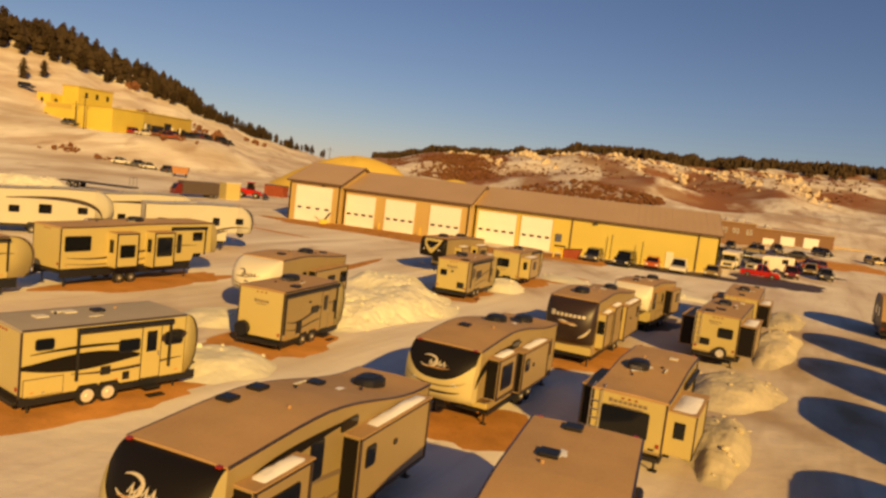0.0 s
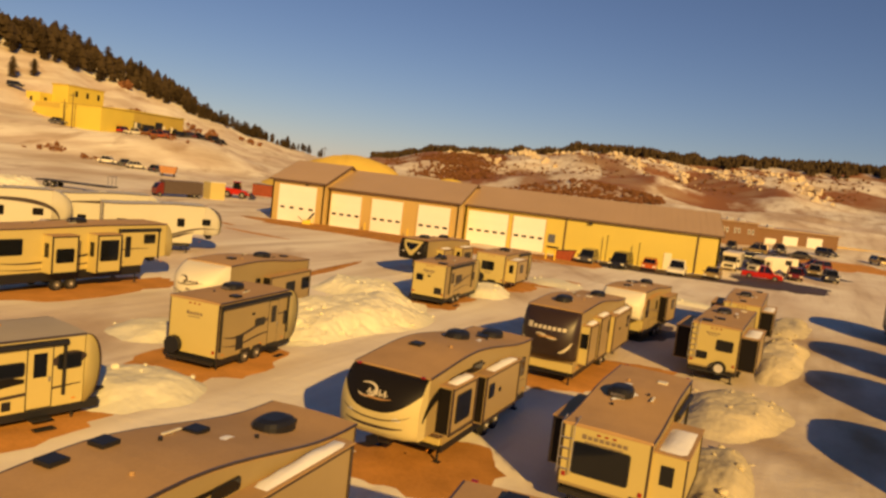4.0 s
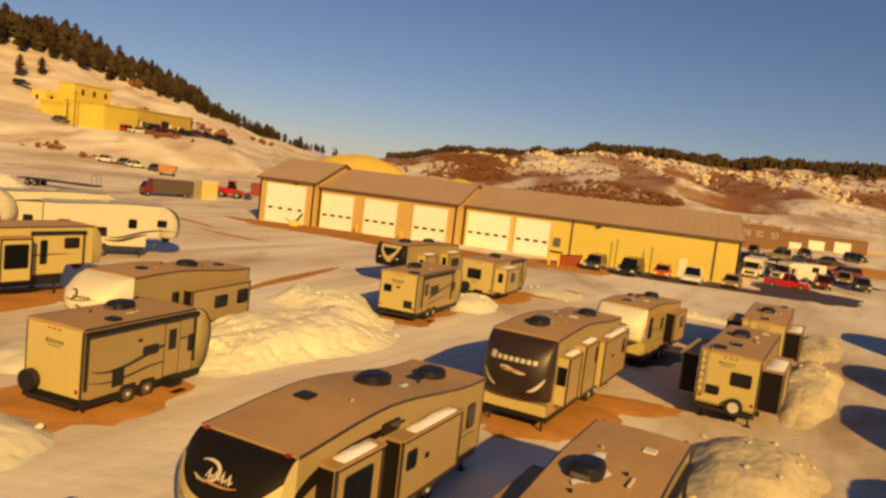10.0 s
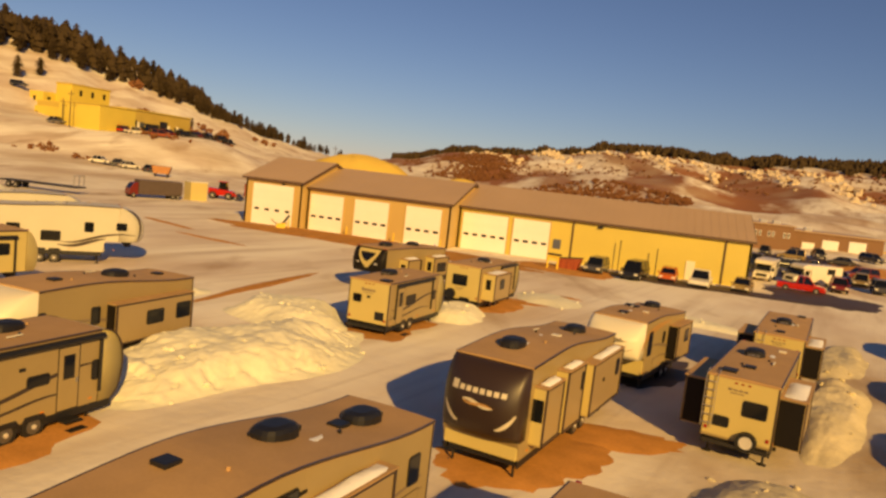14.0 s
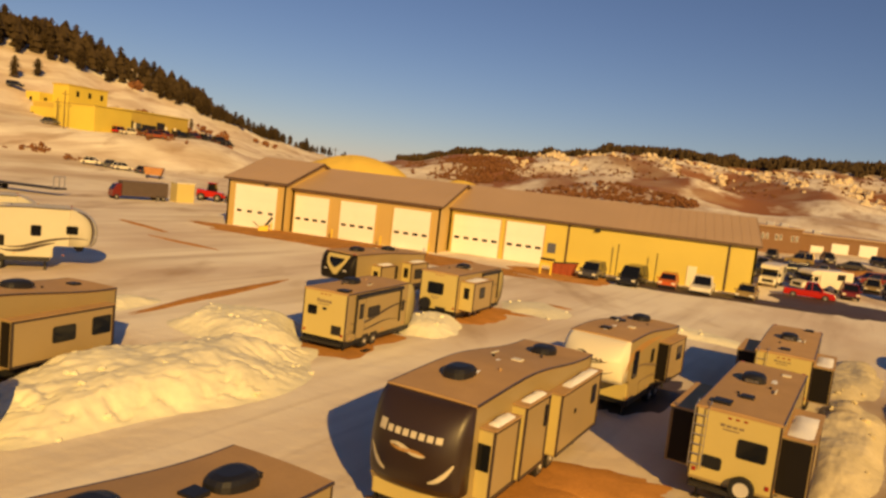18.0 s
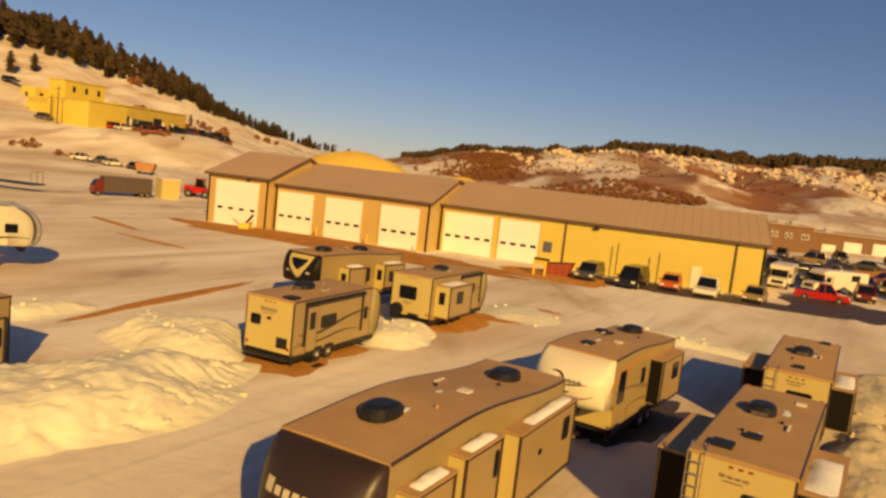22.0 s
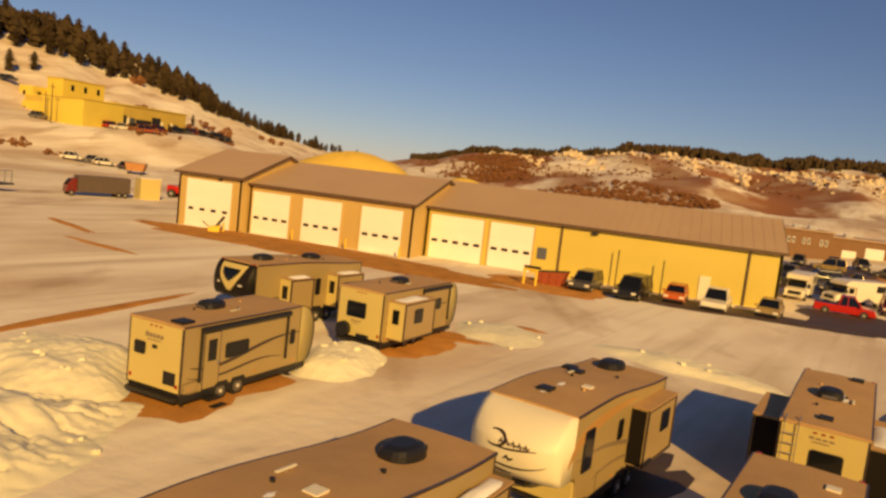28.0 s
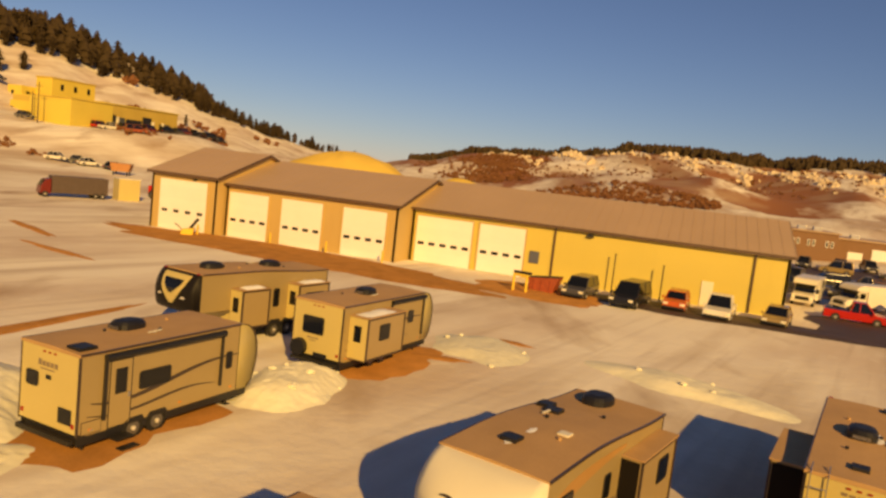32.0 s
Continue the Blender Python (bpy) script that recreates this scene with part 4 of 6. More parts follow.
    for y in (-0.22, 0, 0.22):
        end_box(rvx, "marker_light", M_red, 0, -0.03, y - 0.05, y + 0.05, top(0) - 0.18, top(0) - 0.13, 0.008)
    for s in slides:
        slide(rvx, s[0], W, *s[1:7], s[7], s[8], **(s[9] if len(s) > 9 else {}))
    for w in windows:
        window(rvx, w[0], W, *w[1:])
    for w in rear:
        rear_window(rvx, 0, *w)
    for a in acs:
        x, y = a if isinstance(a, tuple) else (a, 0.0)
        air_con(rvx, x, top(min(x, xc)) + 0.05, y)
    for v in vents:
        roof_vent(rvx, v[0], v[1], top(min(v[0], xc)) + 0.06, *v[2:])
    if ladder_y is not None:
        ladder(rvx, 0, ladder_y, base + 0.35, hr)
    if door:
        sd, x0 = door
        d = wall_box(rvx, "entry_door", flank, sd, W, x0, x0 + 0.72, base + 0.05, base + 1.98, 0.02, 0.02, 0.02, "entry door with a dark window")
        wall_box(d, "door_frame", M_black, sd, W, x0 - 0.03, x0 + 0.75, base + 0.02, base + 2.01, 0.012, 0.0, 0.0)
        wall_box(d, "door_window", M_glass, sd, W, x0 + 0.16, x0 + 0.56, base + 1.0, base + 1.75, 0.03, 0.0, 0.01)
        wall_box(d, "handle", M_alu, sd, W, x0 + 0.6, x0 + 0.66, base + 0.85, base + 1.0, 0.06, 0.0, 0.01)
        st = part("step", box(x0 + 0.05, x0 + 0.67, *sorted((sd * (W / 2), sd * (W / 2 + 0.32))), base - 0.28, base - 0.24, 0.01), M_steel, rvx, "folding metal step")
        part("tread", box(x0 + 0.05, x0 + 0.67, *sorted((sd * (W / 2 + 0.3), sd * (W / 2 + 0.58))), base - 0.5, base - 0.46, 0.01), M_steel, st)
    if awn:
        awning(rvx, awn[0], W, awn[1], awn[2], hr - 0.16, base + 0.35)
    for k, (sd, p0, p1, p2, p3, w) in enumerate(swoosh):
        bm = strip(curve_pts(p0, p1, p2, p3, 14), w, 0.03)
        bmesh.ops.translate(bm, verts=bm.verts, vec=(0, sd * W / 2 - 0.015, 0))
        part("swoosh", bm, gfx if k % 2 == 0 else M_gfx2, rvx, "curved brown stripe decal")
    if spare is not None and fifth:
        t = part("spare_wheel", rod((-0.02, spare, base + 0.12), (-0.2, spare, base + 0.12), 0.36, seg=20), M_tyre, rvx, "spare wheel with bright rim")
        part("rim", rod((-0.19, spare, base + 0.12), (-0.225, spare, base + 0.12), 0.22, seg=16), M_rim, t)
    elif spare is not None:
        t = part("spare_wheel", rod((-0.06, spare, base + 0.38), (-0.30, spare, base + 0.38), 0.36, seg=20), M_black, rvx, "spare wheel in a black cover")
    return rvx


def band(L, W, base):
    return ((1, (0.4, base + 0.9), (L * 0.3, base + 0.4), (L * 0.5, base + 1.5), (L * 0.85, base + 1.3), 0.13), (-1, (0.4, base + 0.9), (L * 0.3, base + 0.4), (L * 0.5, base + 1.5), (L * 0.85, base + 1.3), 0.13),
            (1, (0.3, base + 0.55), (L * 0.3, base + 0.1), (L * 0.45, base + 0.9), (L * 0.7, base + 0.5), 0.08), (-1, (0.3, base + 0.55), (L * 0.3, base + 0.1), (L * 0.45, base + 0.9), (L * 0.7, base + 0.5), 0.08))


def tail(nose, heading, L):
    a = radians(heading)
    return (nose[0] - L * math.cos(a), nose[1] - L * math.sin(a))


NS = dict(snow=False)
EW = dict(end_windows=True)

# the lane of fifth wheels with their noses to the south
rv("long cream fifth wheel with dark cap and extended slides", (-8.5, 14.4), 261.6, 10.15, 2.42, hr=2.8, hf=3.5, dip=0.2, cap_drop=1.6, cap2=M_capcream, emblem="swirl", sweep=True, over=2.1, roof_snow=1, awn=(-1, 1.8, 7.8), storage=((1, 5.6, 6.3, 0.85, 1.4),), swoosh=band(10.0, 2.42, 0.72),
   slides=((1, 0.9, 4.95, 0.95, 2.72, 0.45, M_tan, M_dark, ((4.1, 4.6, 1.85, 2.4), (2.9, 3.1, 2.0, 2.15))), (1, 7.0, 8.95, 1.5, 2.92, 0.45, M_tan, M_dark, ((7.4, 8.5, 1.85, 2.6),))), windows=((1, 5.85, 6.4, 2.0, 2.95), (1, 4.35, 5.15, 2.80, 3.08)),
   acs=((1.82, 0.1),), vents=((3.65, -0.5), (5.66, -0.84), (6.7, -0.87)))
rv("long cream fifth wheel with dark front cap and pale swirl decal", (-5.99, 27.14), 258.9, 10.1, 2.56, hr=2.85, hf=3.36, dip=0.3, cap_drop=1.35, cap2=M_capcream, emblem="swirl", sweep=True, over=2.1, roof_snow=2, awn=(-1, 1.8, 7.6), storage=((1, 6.0, 6.5, 0.85, 1.4), (1, 0.5, 1.6, 0.8, 1.3)), swoosh=band(10.1, 2.56, 0.72),
   slides=((1, 2.45, 5.75, 0.95, 2.58, 0.45, M_tan, M_dark, ((4.95, 5.45, 1.75, 2.25), (4.3, 4.5, 1.8, 1.95))), (1, 6.6, 8.45, 1.3, 2.78, 0.45, M_tan, M_dark, ((7.0, 8.1, 1.6, 2.5),))), windows=((1, 0.55, 1.1, 1.5, 2.25), (1, 5.2, 6.05, 2.66, 2.98)),
   acs=((4.3, -0.15), (1.5, 0.1)), vents=((6.75, -0.46), (2.35, 0.07)))
rv("cream fifth wheel with brown front cap and three slide-outs", (-2.49, 40.67), 258.6, 10.3, 2.56, hr=3.2, hf=3.62, dip=0.15, cap=M_brown, cap_drop=1.3, emblem="bars", over=0.45, roof_snow=3, awn=(-1, 1.6, 7.0), swoosh=band(10.2, 2.56, 0.72),
   slides=((1, 0.1, 4.2, 0.8, 2.75, 0.45, M_tan, M_wall, ((0.55, 1.05, 1.75, 2.4), (2.6, 2.8, 1.85, 2.0))), (1, 5.15, 7.0, 0.95, 3.02, 0.4, M_tan, M_wall, ((5.3, 5.5, 2.1, 2.75),)), (1, 7.4, 9.0, 1.05, 2.88, 0.4, M_tan, M_wall, (), EW)),
   acs=((1.8, 0.1), (7.6, -0.15)), vents=((4.6, 0.3, False, 0.16),))
# the tall window at x 5.75 fills in for an unidentified dark recess
rv("cream fifth wheel with white front cap and swirl decal", (0.62, 50.85), 254.5, 8.1, 2.53, hf=3.3, hr=3.05, dip=0.1, cap=M_white, cap_drop=1.6, cap_len=1.1, bow=0.34, emblem="dark_swirl", over=1.4, roof_snow=2, awn=(-1, 1.0, 5.0), storage=((1, 4.1, 5.2, 0.8, 1.3),), windows=((1, 5.75, 6.4, 1.6, 2.75), (1, 3.6, 4.0, 1.9, 2.5)), sweep=True, swoosh=band(7.9, 2.53, 0.72),
   slides=((1, 0.35, 3.0, 0.95, 2.7, 0.5, M_tan, M_dark, ((0.9, 1.7, 1.75, 2.4),), NS),), acs=((0.9, -0.3),), vents=((5.8, -0.24), (3.1, -0.55), (2.7, -0.95), (4.6, 0.45, False, 0.14)))

# the lane of trailers with their tails to the south
rv("tan-roofed fifth wheel trailer with roof hatches", (-3.14, 1.63), 85.8, 9.2, 2.47, hr=3.2, hf=3.76, cap=M_dark, cap_len=0.7, vents=((6.2, 0.45), (8.09, 0.24)), acs=(2.6,), rear=((-0.7, 0.7, 1.7, 2.6),), awn=(-1, 3.0, 7.4), roof_snow=1)
rv("cream fifth wheel with large dark rear window and slides", (-1.39, 18.19), 77.9, 7.6, 2.48, hf=2.82, hr=2.52, cap_len=0.7, swoosh=band(7.4, 2.48, 0.72), rear=((-0.72, 0.90, 1.12, 2.06),), rear_text=(-0.6, 0.72, 2.17, 0.11), ladder_y=1.08, roof_snow=4,
   slides=((-1, 0.3, 3.4, 0.75, 2.22, 0.9, M_wall, M_wall, (), EW), (1, 1.2, 4.0, 0.75, 2.22, 0.65, M_tan, M_dark, (), NS)), acs=((3.2, 0.4),), vents=((5.4, -0.5, False, 0.16),), awn=(-1, 3.6, 6.6), rear_boxes=((-1.0, -0.8, 0.85, 0.92),))
rv("cream fifth wheel with ladder and black slide-out ends", (3.43, 37.03), 76.3, 8.4, 2.38, hf=2.98, hr=2.96, cap_len=0.7, rear=((-0.91, -0.08, 1.7, 2.28), (0.27, 0.85, 1.15, 1.55)), ladder_y=1.02, spare=-0.37, rear_text=(-0.2, 0.5, 2.52, 0.07), roof_snow=2, swoosh=band(8.0, 2.38, 0.72),
   slides=((-1, 0.4, 4.0, 0.8, 2.55, 0.85, M_tan, M_dark, ()), (1, 0.7, 4.4, 0.8, 2.55, 0.85, M_tan, M_dark, (), NS)), acs=((4.7, 0.25),), vents=((2.03, 0.07), (0.8, 0.6, True, 0.26), (6.6, -0.6, False, 0.15)))
rv("cream fifth wheel with ladder and rear window at the lane's end", (6.33, 49.07), 77.6, 8.4, 2.34, hf=2.88, hr=2.75, cap_len=0.7, rear=((-0.6, 0.3, 1.45, 2.1),), ladder_y=0.85, roof_snow=2, rear_text=(-0.3, 0.4, 2.4, 0.06), swoosh=band(8.2, 2.34, 0.72),
   slides=((-1, 0.6, 4.0, 0.8, 2.4, 0.8, M_tan, M_dark, ()), (1, 1.2, 4.4, 0.8, 2.4, 0.85, M_tan, M_dark, (), NS)), acs=((3.8, 0.1),), vents=((0.98, 0.04), (7.2, -0.6)))

# trailers west of the lane
TR = dict(fifth=False, name="travel_trailer", base=0.55, cap=M_wall, cap_len=1.1)
rv("cream travel trailer with spare wheel on its tail and folded awning", (-18.05, 23.7), 85, 6.2, 2.42, hr=2.88, swoosh=band(6.1, 2.42, 0.55), windows=((-1, 2.55, 3.3, 1.55, 1.9), (-1, 4.8, 5.12, 1.3, 1.95)), acs=((3.0, 0.35),), vents=((1.5, -0.85),), hatches=((-1, 1.25, 1.75, 0.75, 1.38), (-1, 2.3, 2.5, 2.1, 2.2)), rear_text=(-0.4, 0.4, 2.25, 0.12),
   door=(-1, 3.6), awn=(-1, 0.08, 5.15), spare=0.8, axle_x=0.39, **TR)
rv("cream fifth wheel with yellow-white cap beside a snow bank", (-21.07, 38.08), 267, 9.7, 2.55, emblem="dark_swirl", cap_len=1.6, cap=M_white, hf=3.36, hr=3.02, dip=0.1, swoosh=band(9.6, 2.55, 0.72), windows=((1, 5.3, 5.75, 1.75, 2.45), (1, 7.75, 8.1, 1.85, 2.55)),
   slides=((1, 0.5, 4.95, 0.85, 2.5, 0.45, M_tan, M_dark, ((0.65, 1.55, 1.45, 2.15), (2.3, 3.3, 1.45, 2.05)), NS),), awn=(-1, 1.5, 6.0), storage=((1, 6.4, 7.2, 0.85, 1.4),), acs=((3.6, 0.2),), vents=((6.5, 0.2), (1.0, 0.1)))
rv("cream travel trailer with small rear windows and folded awning", (-14.25, 45.5), 83, 7.3, 2.45, hr=2.87, swoosh=band(7.3, 2.45, 0.55), windows=((-1, 2.0, 3.2, 1.5, 2.05), (-1, 5.6, 5.9, 1.4, 2.0)), rear=((0.42, 0.95, 1.65, 2.1),), rear_boxes=((-1.0, -0.45, 0.85, 1.3), (-0.1, 0.12, 1.95, 2.08)), rear_text=(-0.35, 0.5, 2.3, 0.14), storage=((-1, 0.15, 0.75, 0.62, 0.95),),
   acs=((2.9, 0.4),), vents=((0.4, -0.75, True, 0.28),), door=(-1, 1.0), awn=(-1, 0.75, 5.4), axle_x=0.32, **TR)
rv("cream travel trailer with large rear window and side slide", (-12.2, 56.9), 81, 7.7, 2.55, hr=2.92, swoosh=band(7.6, 2.55, 0.55), rear=((-0.35, 0.75, 1.55, 2.3),), spare=0.75, rear_boxes=((-0.6, 0.1, 0.6, 0.8),), rear_text=(-0.1, 0.5, 1.35, 0.06), slides=((-1, 0.5, 3.4, 0.75, 2.55, 0.9, M_tan, M_wall, ((1.4, 2.2, 1.5, 2.2),), EW),),
   windows=((-1, 5.2, 5.7, 1.6, 2.2),), acs=(3.4,), awn=(-1, 3.6, 6.6), **TR)
rv("cream fifth wheel with dark nose panel and slide-outs", (-16.9, 64.3), 257.2, 8.7, 2.5, cap=M_dark, emblem="mask", cap_len=0.6, bow=0.3, hf=3.3, hr=3.1, slides=((1, 4.7, 6.4, 0.85, 2.6, 0.7, M_tan, M_wall, (), EW), (1, 0.6, 2.8, 0.85, 2.6, 0.7, M_tan, M_wall, ((1.0, 2.3, 1.5, 2.2),), EW)), windows=((1, 3.4, 3.8, 1.5, 2.4),), acs=(6.6, 3.0))
M_greyroof = mat("grey_roof_membrane", (0.42, 0.37, 0.29), 0.8, vary=0.08)
rv("cream travel trailer with dark side band and chrome wheels", flank=M_wall, at=(-20.83, 12.15), heading=68.35, L=6.4, W=2.45, fifth=False, name="travel_trailer", hr=2.8, base=0.6, cap=M_wall, cap_len=0.6, axle_x=0.4, axle_gap=0.72, bright_rims=True, windows=((-1, 0.42, 1.02, 2.12, 2.5), (-1, 3.2, 4.0, 1.7, 2.15), (-1, 4.95, 5.7, 1.75, 2.25)),
   door=(-1, 4.08), awn=(-1, 1.72, 5.2), roof=M_greyroof, storage=((-1, 0.14, 1.35, 0.66, 1.2),), hatches=((-1, 2.6, 2.95, 1.0, 1.3), (-1, 3.4, 3.65, 0.72, 1.0)), swoosh=((-1, (0.03, 1.60), (1.4, 1.50), (2.6, 1.68), (4.0, 1.55), 0.58), (-1, (4.75, 2.0), (5.1, 2.05), (5.6, 2.1), (5.85, 2.1), 0.5), (-1, (0.3, 2.0), (1.5, 2.12), (2.6, 2.1), (3.8, 2.0), 0.1), (-1, (1.6, 1.2), (3, 1.0), (4.4, 1.2), (5.7, 1.25), 0.1)), gfx=M_dark,
   rear=((0.3, 0.9, 1.9, 2.4),), vents=((1.2, 0.2, False), (3.2, 0.3, True), (2.3, 0.5, False), (1.9, 0.6, False, 0.12)))
rv("large cream fifth wheel with two dark-trimmed slides on its long side", (-34.15, 28.05), 77.5, 12.5, flank=M_wall, cap=M_wall, hf=3.7, hr=3.55, base=1.15, swoosh=band(12, 2.45, 0.9),
   slides=((-1, 3.1, 4.7, 1.15, 3.25, 0.8, M_wall, M_wall, ((3.35, 4.45, 1.75, 2.55),), dict(snow=False, end_windows=True, trim=M_black)), (-1, 5.9, 7.55, 1.0, 3.25, 0.8, M_wall, M_wall, ((6.1, 7.35, 1.7, 2.95),), dict(snow=False, end_windows=True, trim=M_black))),
   windows=((-1, 0.25, 1.95, 2.15, 3.05), (-1, 8.45, 8.85, 1.7, 3.0), (-1, 9.8, 10.7, 2.5, 3.1)), awn=(-1, 7.9, 11.0), acs=(6.0,))
rv("cream travel trailer with rounded nose and curved stripes", tail((-34.3, 26.6), 77, 8.5), 77, 8.5, 2.45, flank=M_wall, fifth=False, name="travel_trailer", hr=3.15, base=0.95, cap=M_wall, cap_len=1.6, swoosh=band(8.5, 2.45, 0.95) + ((-1, (7.0, 3.2), (8.4, 3.1), (8.6, 2.0), (8.0, 1.1), 0.1),), windows=((-1, 5.2, 6.2, 1.9, 2.6),), awn=(-1, 1.0, 6.9))
M_offwhite = mat("off_white_gelcoat", (0.56, 0.53, 0.41), 0.4, vary=0.06, scale=0.7, fine=8, bump=0.01)
WH = dict(cap=M_offwhite, wall=M_offwhite, roof=M_offwhite, hf=4.0, hr=3.75, base=0.85, cap_len=1.7, gfx=M_gfx2)
rv("white fifth wheel with small square windows", tail((-35.6, 54.0), 45, 9.5), 45, 9.5, windows=((-1, 5.6, 6.2, 2.2, 2.9), (-1, 7.6, 8.3, 2.4, 2.95), (-1, 3.0, 4.2, 1.5, 2.2), (-1, 1.0, 1.8, 1.9, 2.6)), swoosh=((-1, (4.2, 1.5), (5.5, 1.2), (6.5, 2.4), (8.9, 2.1), 0.16), (-1, (4.0, 1.3), (5.2, 1.0), (5.8, 1.6), (7.0, 1.8), 0.22), (-1, (8.2, 3.9), (9.2, 3.7), (9.3, 2.6), (9.0, 1.8), 0.14)), **WH)
rv("white fifth wheel with black arched stripe", tail((-43.5, 57.0), 50, 9.5), 50, 9.5, windows=((-1, 5.0, 6.2, 1.6, 2.4), (-1, 2.0, 2.7, 1.4, 2.0)), swoosh=((-1, (1, 3.0), (6, 3.4), (8.2, 3.0), (8.4, 1.6), 0.35),), **WH)
rv("white fifth wheel with rounded nose among others", tail((-47.5, 50.0), 50, 9.5), 50, 9.5, windows=((-1, 6.4, 7.2, 1.9, 2.5), (-1, 3.4, 4.4, 1.8, 2.6), (-1, 1.2, 2.0, 1.8, 2.4)), swoosh=((-1, (1, 3.0), (6, 3.4), (8.2, 3.0), (8.4, 1.6), 0.35),), **WH)
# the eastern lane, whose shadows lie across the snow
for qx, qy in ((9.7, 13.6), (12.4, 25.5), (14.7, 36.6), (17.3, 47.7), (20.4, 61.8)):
    # dark brown all over: the viewed side's shade is put into the colour
    rv("travel trailer with rounded ends, coloured dark brown for its shaded side", (qx - 0.87, qy - 4.1), 78, 8.4, cap=M_brown, wall=M_brown, fifth=False, name="travel_trailer", hr=3.35, base=0.6, cap_len=3.6, bow=0.25, rear_round=2.6, windows=((1, 2.0, 3.0, 1.6, 2.4), (1, 4.2, 5.4, 1.6, 2.4)), acs=(4.0,))

# ---- the service garage ----
def garage_door(parent, x0, x1, z1, y, windows_z, n):
    d = part("garage_door", box(x0, x1, y - 0.06, y + 0.1, 0.02, z1, 0.0), M_door, parent, "white sectional overhead door")
    k = 8
    for i in range(k):
        a, b = 0.05 + (z1 - 0.05) * i / k, 0.05 + (z1 - 0.05) * (i + 1) / k
        part("door_panel", box(x0 + 0.04, x1 - 0.04, y - 0.085, y - 0.06, a + 0.012, b - 0.012, 0.008), M_door, d)
    for i in range(n):
        c = x0 + (x1 - x0) * (i + 0.5) / n
        part("door_window", box(c - 0.32, c + 0.32, y - 0.1, y - 0.08, windows_z, windows_z + 0.3, 0.01), M_glass, d)
    for a, b, c, e in ((x0 - 0.14, x0, 0, z1 + 0.14), (x1, x1 + 0.14, 0, z1 + 0.14), (x0, x1, z1, z1 + 0.14)):
        part("door_trim", box(a, b, y - 0.11, y + 0.02, c, e, 0.01), M_bldtan, d)


def hall(x0, x1, y, depth, eave, ridge, wallmat, label, ribs=0.9):
    h = thing("garage_building", pose(0, 0, 0), label, "building")
    yb = y + depth
    ym = y + depth / 2
    gable = [(y, 0), (yb, 0), (yb, eave), (ym, ridge), (y, eave)]
    part("wall", box(x0, x1, y, y + 0.25, -0.3, eave), wallmat, h, "ribbed metal front wall")
    part("wall", box(x0, x1, yb - 0.25, yb, -0.3, eave), wallmat, h)
    for xa, xb in ((x0, x0 + 0.25), (x1 - 0.25, x1)):
        part("gable_wall", prism(gable, xa + (0.01 if xa == x0 else 0), xb - (0 if xa == x0 else 0.01), axis="x"), wallmat, h)
    k = (ridge - eave) / (depth / 2)
    o = 0.45
    for s in (1, -1):
        ya = y - o if s > 0 else yb + o
        za = eave - k * o
        pts = [(ya, za + 0.06), (ym, ridge + 0.06), (ym, ridge + 0.22), (ya, za + 0.22)]
        r = part("roof_slope", prism(pts, x0 - 0.35, x1 + 0.35, axis="x"), M_bldroof, h, "brown standing-seam metal roof")
        bm = bmesh.new()
        n = int((x1 - x0) / ribs)
        for i in range(n + 1):
            x = x0 - 0.3 + (x1 - x0 + 0.6) * i / n
            prism([(ya, za + 0.215), (ym, ridge + 0.215), (ym, ridge + 0.24), (ya, za + 0.24)], x - 0.025, x + 0.025, axis="x", bm=bm)
        part("roof_seams", bm, M_bldroof, r)
    part("fascia", box(x0 - 0.36, x1 + 0.36, y - o - 0.03, y - o + 0.01, eave - k * o - 0.02, eave - k * o + 0.235), M_trim, h, "dark brown eave trim")
    for xe in (x0 - 0.36, x1 + 0.33):
        for s in (1, -1):
            ya = y - o if s > 0 else yb + o
            part("rake_trim", prism([(ya, eave - k * o - 0.02), (ym, ridge - 0.02), (ym, ridge + 0.24), (ya, eave - k * o + 0.24)], xe, xe + 0.03, axis="x"), M_trim, h)
    bm = bmesh.new()
    n = int((x1 - x0) / 1.0)
    for i in range(n):
        x = x0 + 0.3 + (x1 - x0 - 0.6) * i / max(n - 1, 1)
        box(x - 0.05, x + 0.05, y - 0.009, y + 0.01, 0, eave - 0.12, 0.0, bm)
    part("wall_ribs", bm, wallmat, h)
    return h


A = hall(-50.3, -42.4, 90.5, 17.0, 5.65, 8.3, M_bldtan, "tall yellow-tan metal garage bay with one white door")
garage_door(A, -49.2, -43.5, 5.05, 90.5, 1.75, 4)
B = hall(-42.35, -23.6, 92.0, 18.0, 5.2, 7.75, M_bldtan, "yellow-tan metal garage with three white overhead doors")
for xa in (-41.9, -35.9, -29.2):
    garage_door(B, xa, xa + 4.5, 4.5, 92.0, 1.6, 4)
C = hall(-23.55, 9.9, 95.5, 17.0, 5.1, 7.7, M_yellow, "long yellow metal workshop with two white overhead doors")
garage_door(C, -23.0, -17.4, 4.45, 95.5, 1.7, 5)
garage_door(C, -16.7, -12.3, 4.45, 95.5, 1.7, 4)
for x in (-9.6, 7.2):
    part("downspout", box(x - 0.08, x + 0.08, 95.33, 95.5, 0.05, 4.95, 0.02), M_trim, C, "dark brown downspout")

# ---- fittings along the garage ----
def on_ground(x, y, turn=0.0, lift=0.0):
    return pose(x, y, terrain(x, y) + lift, 0, 0, turn)


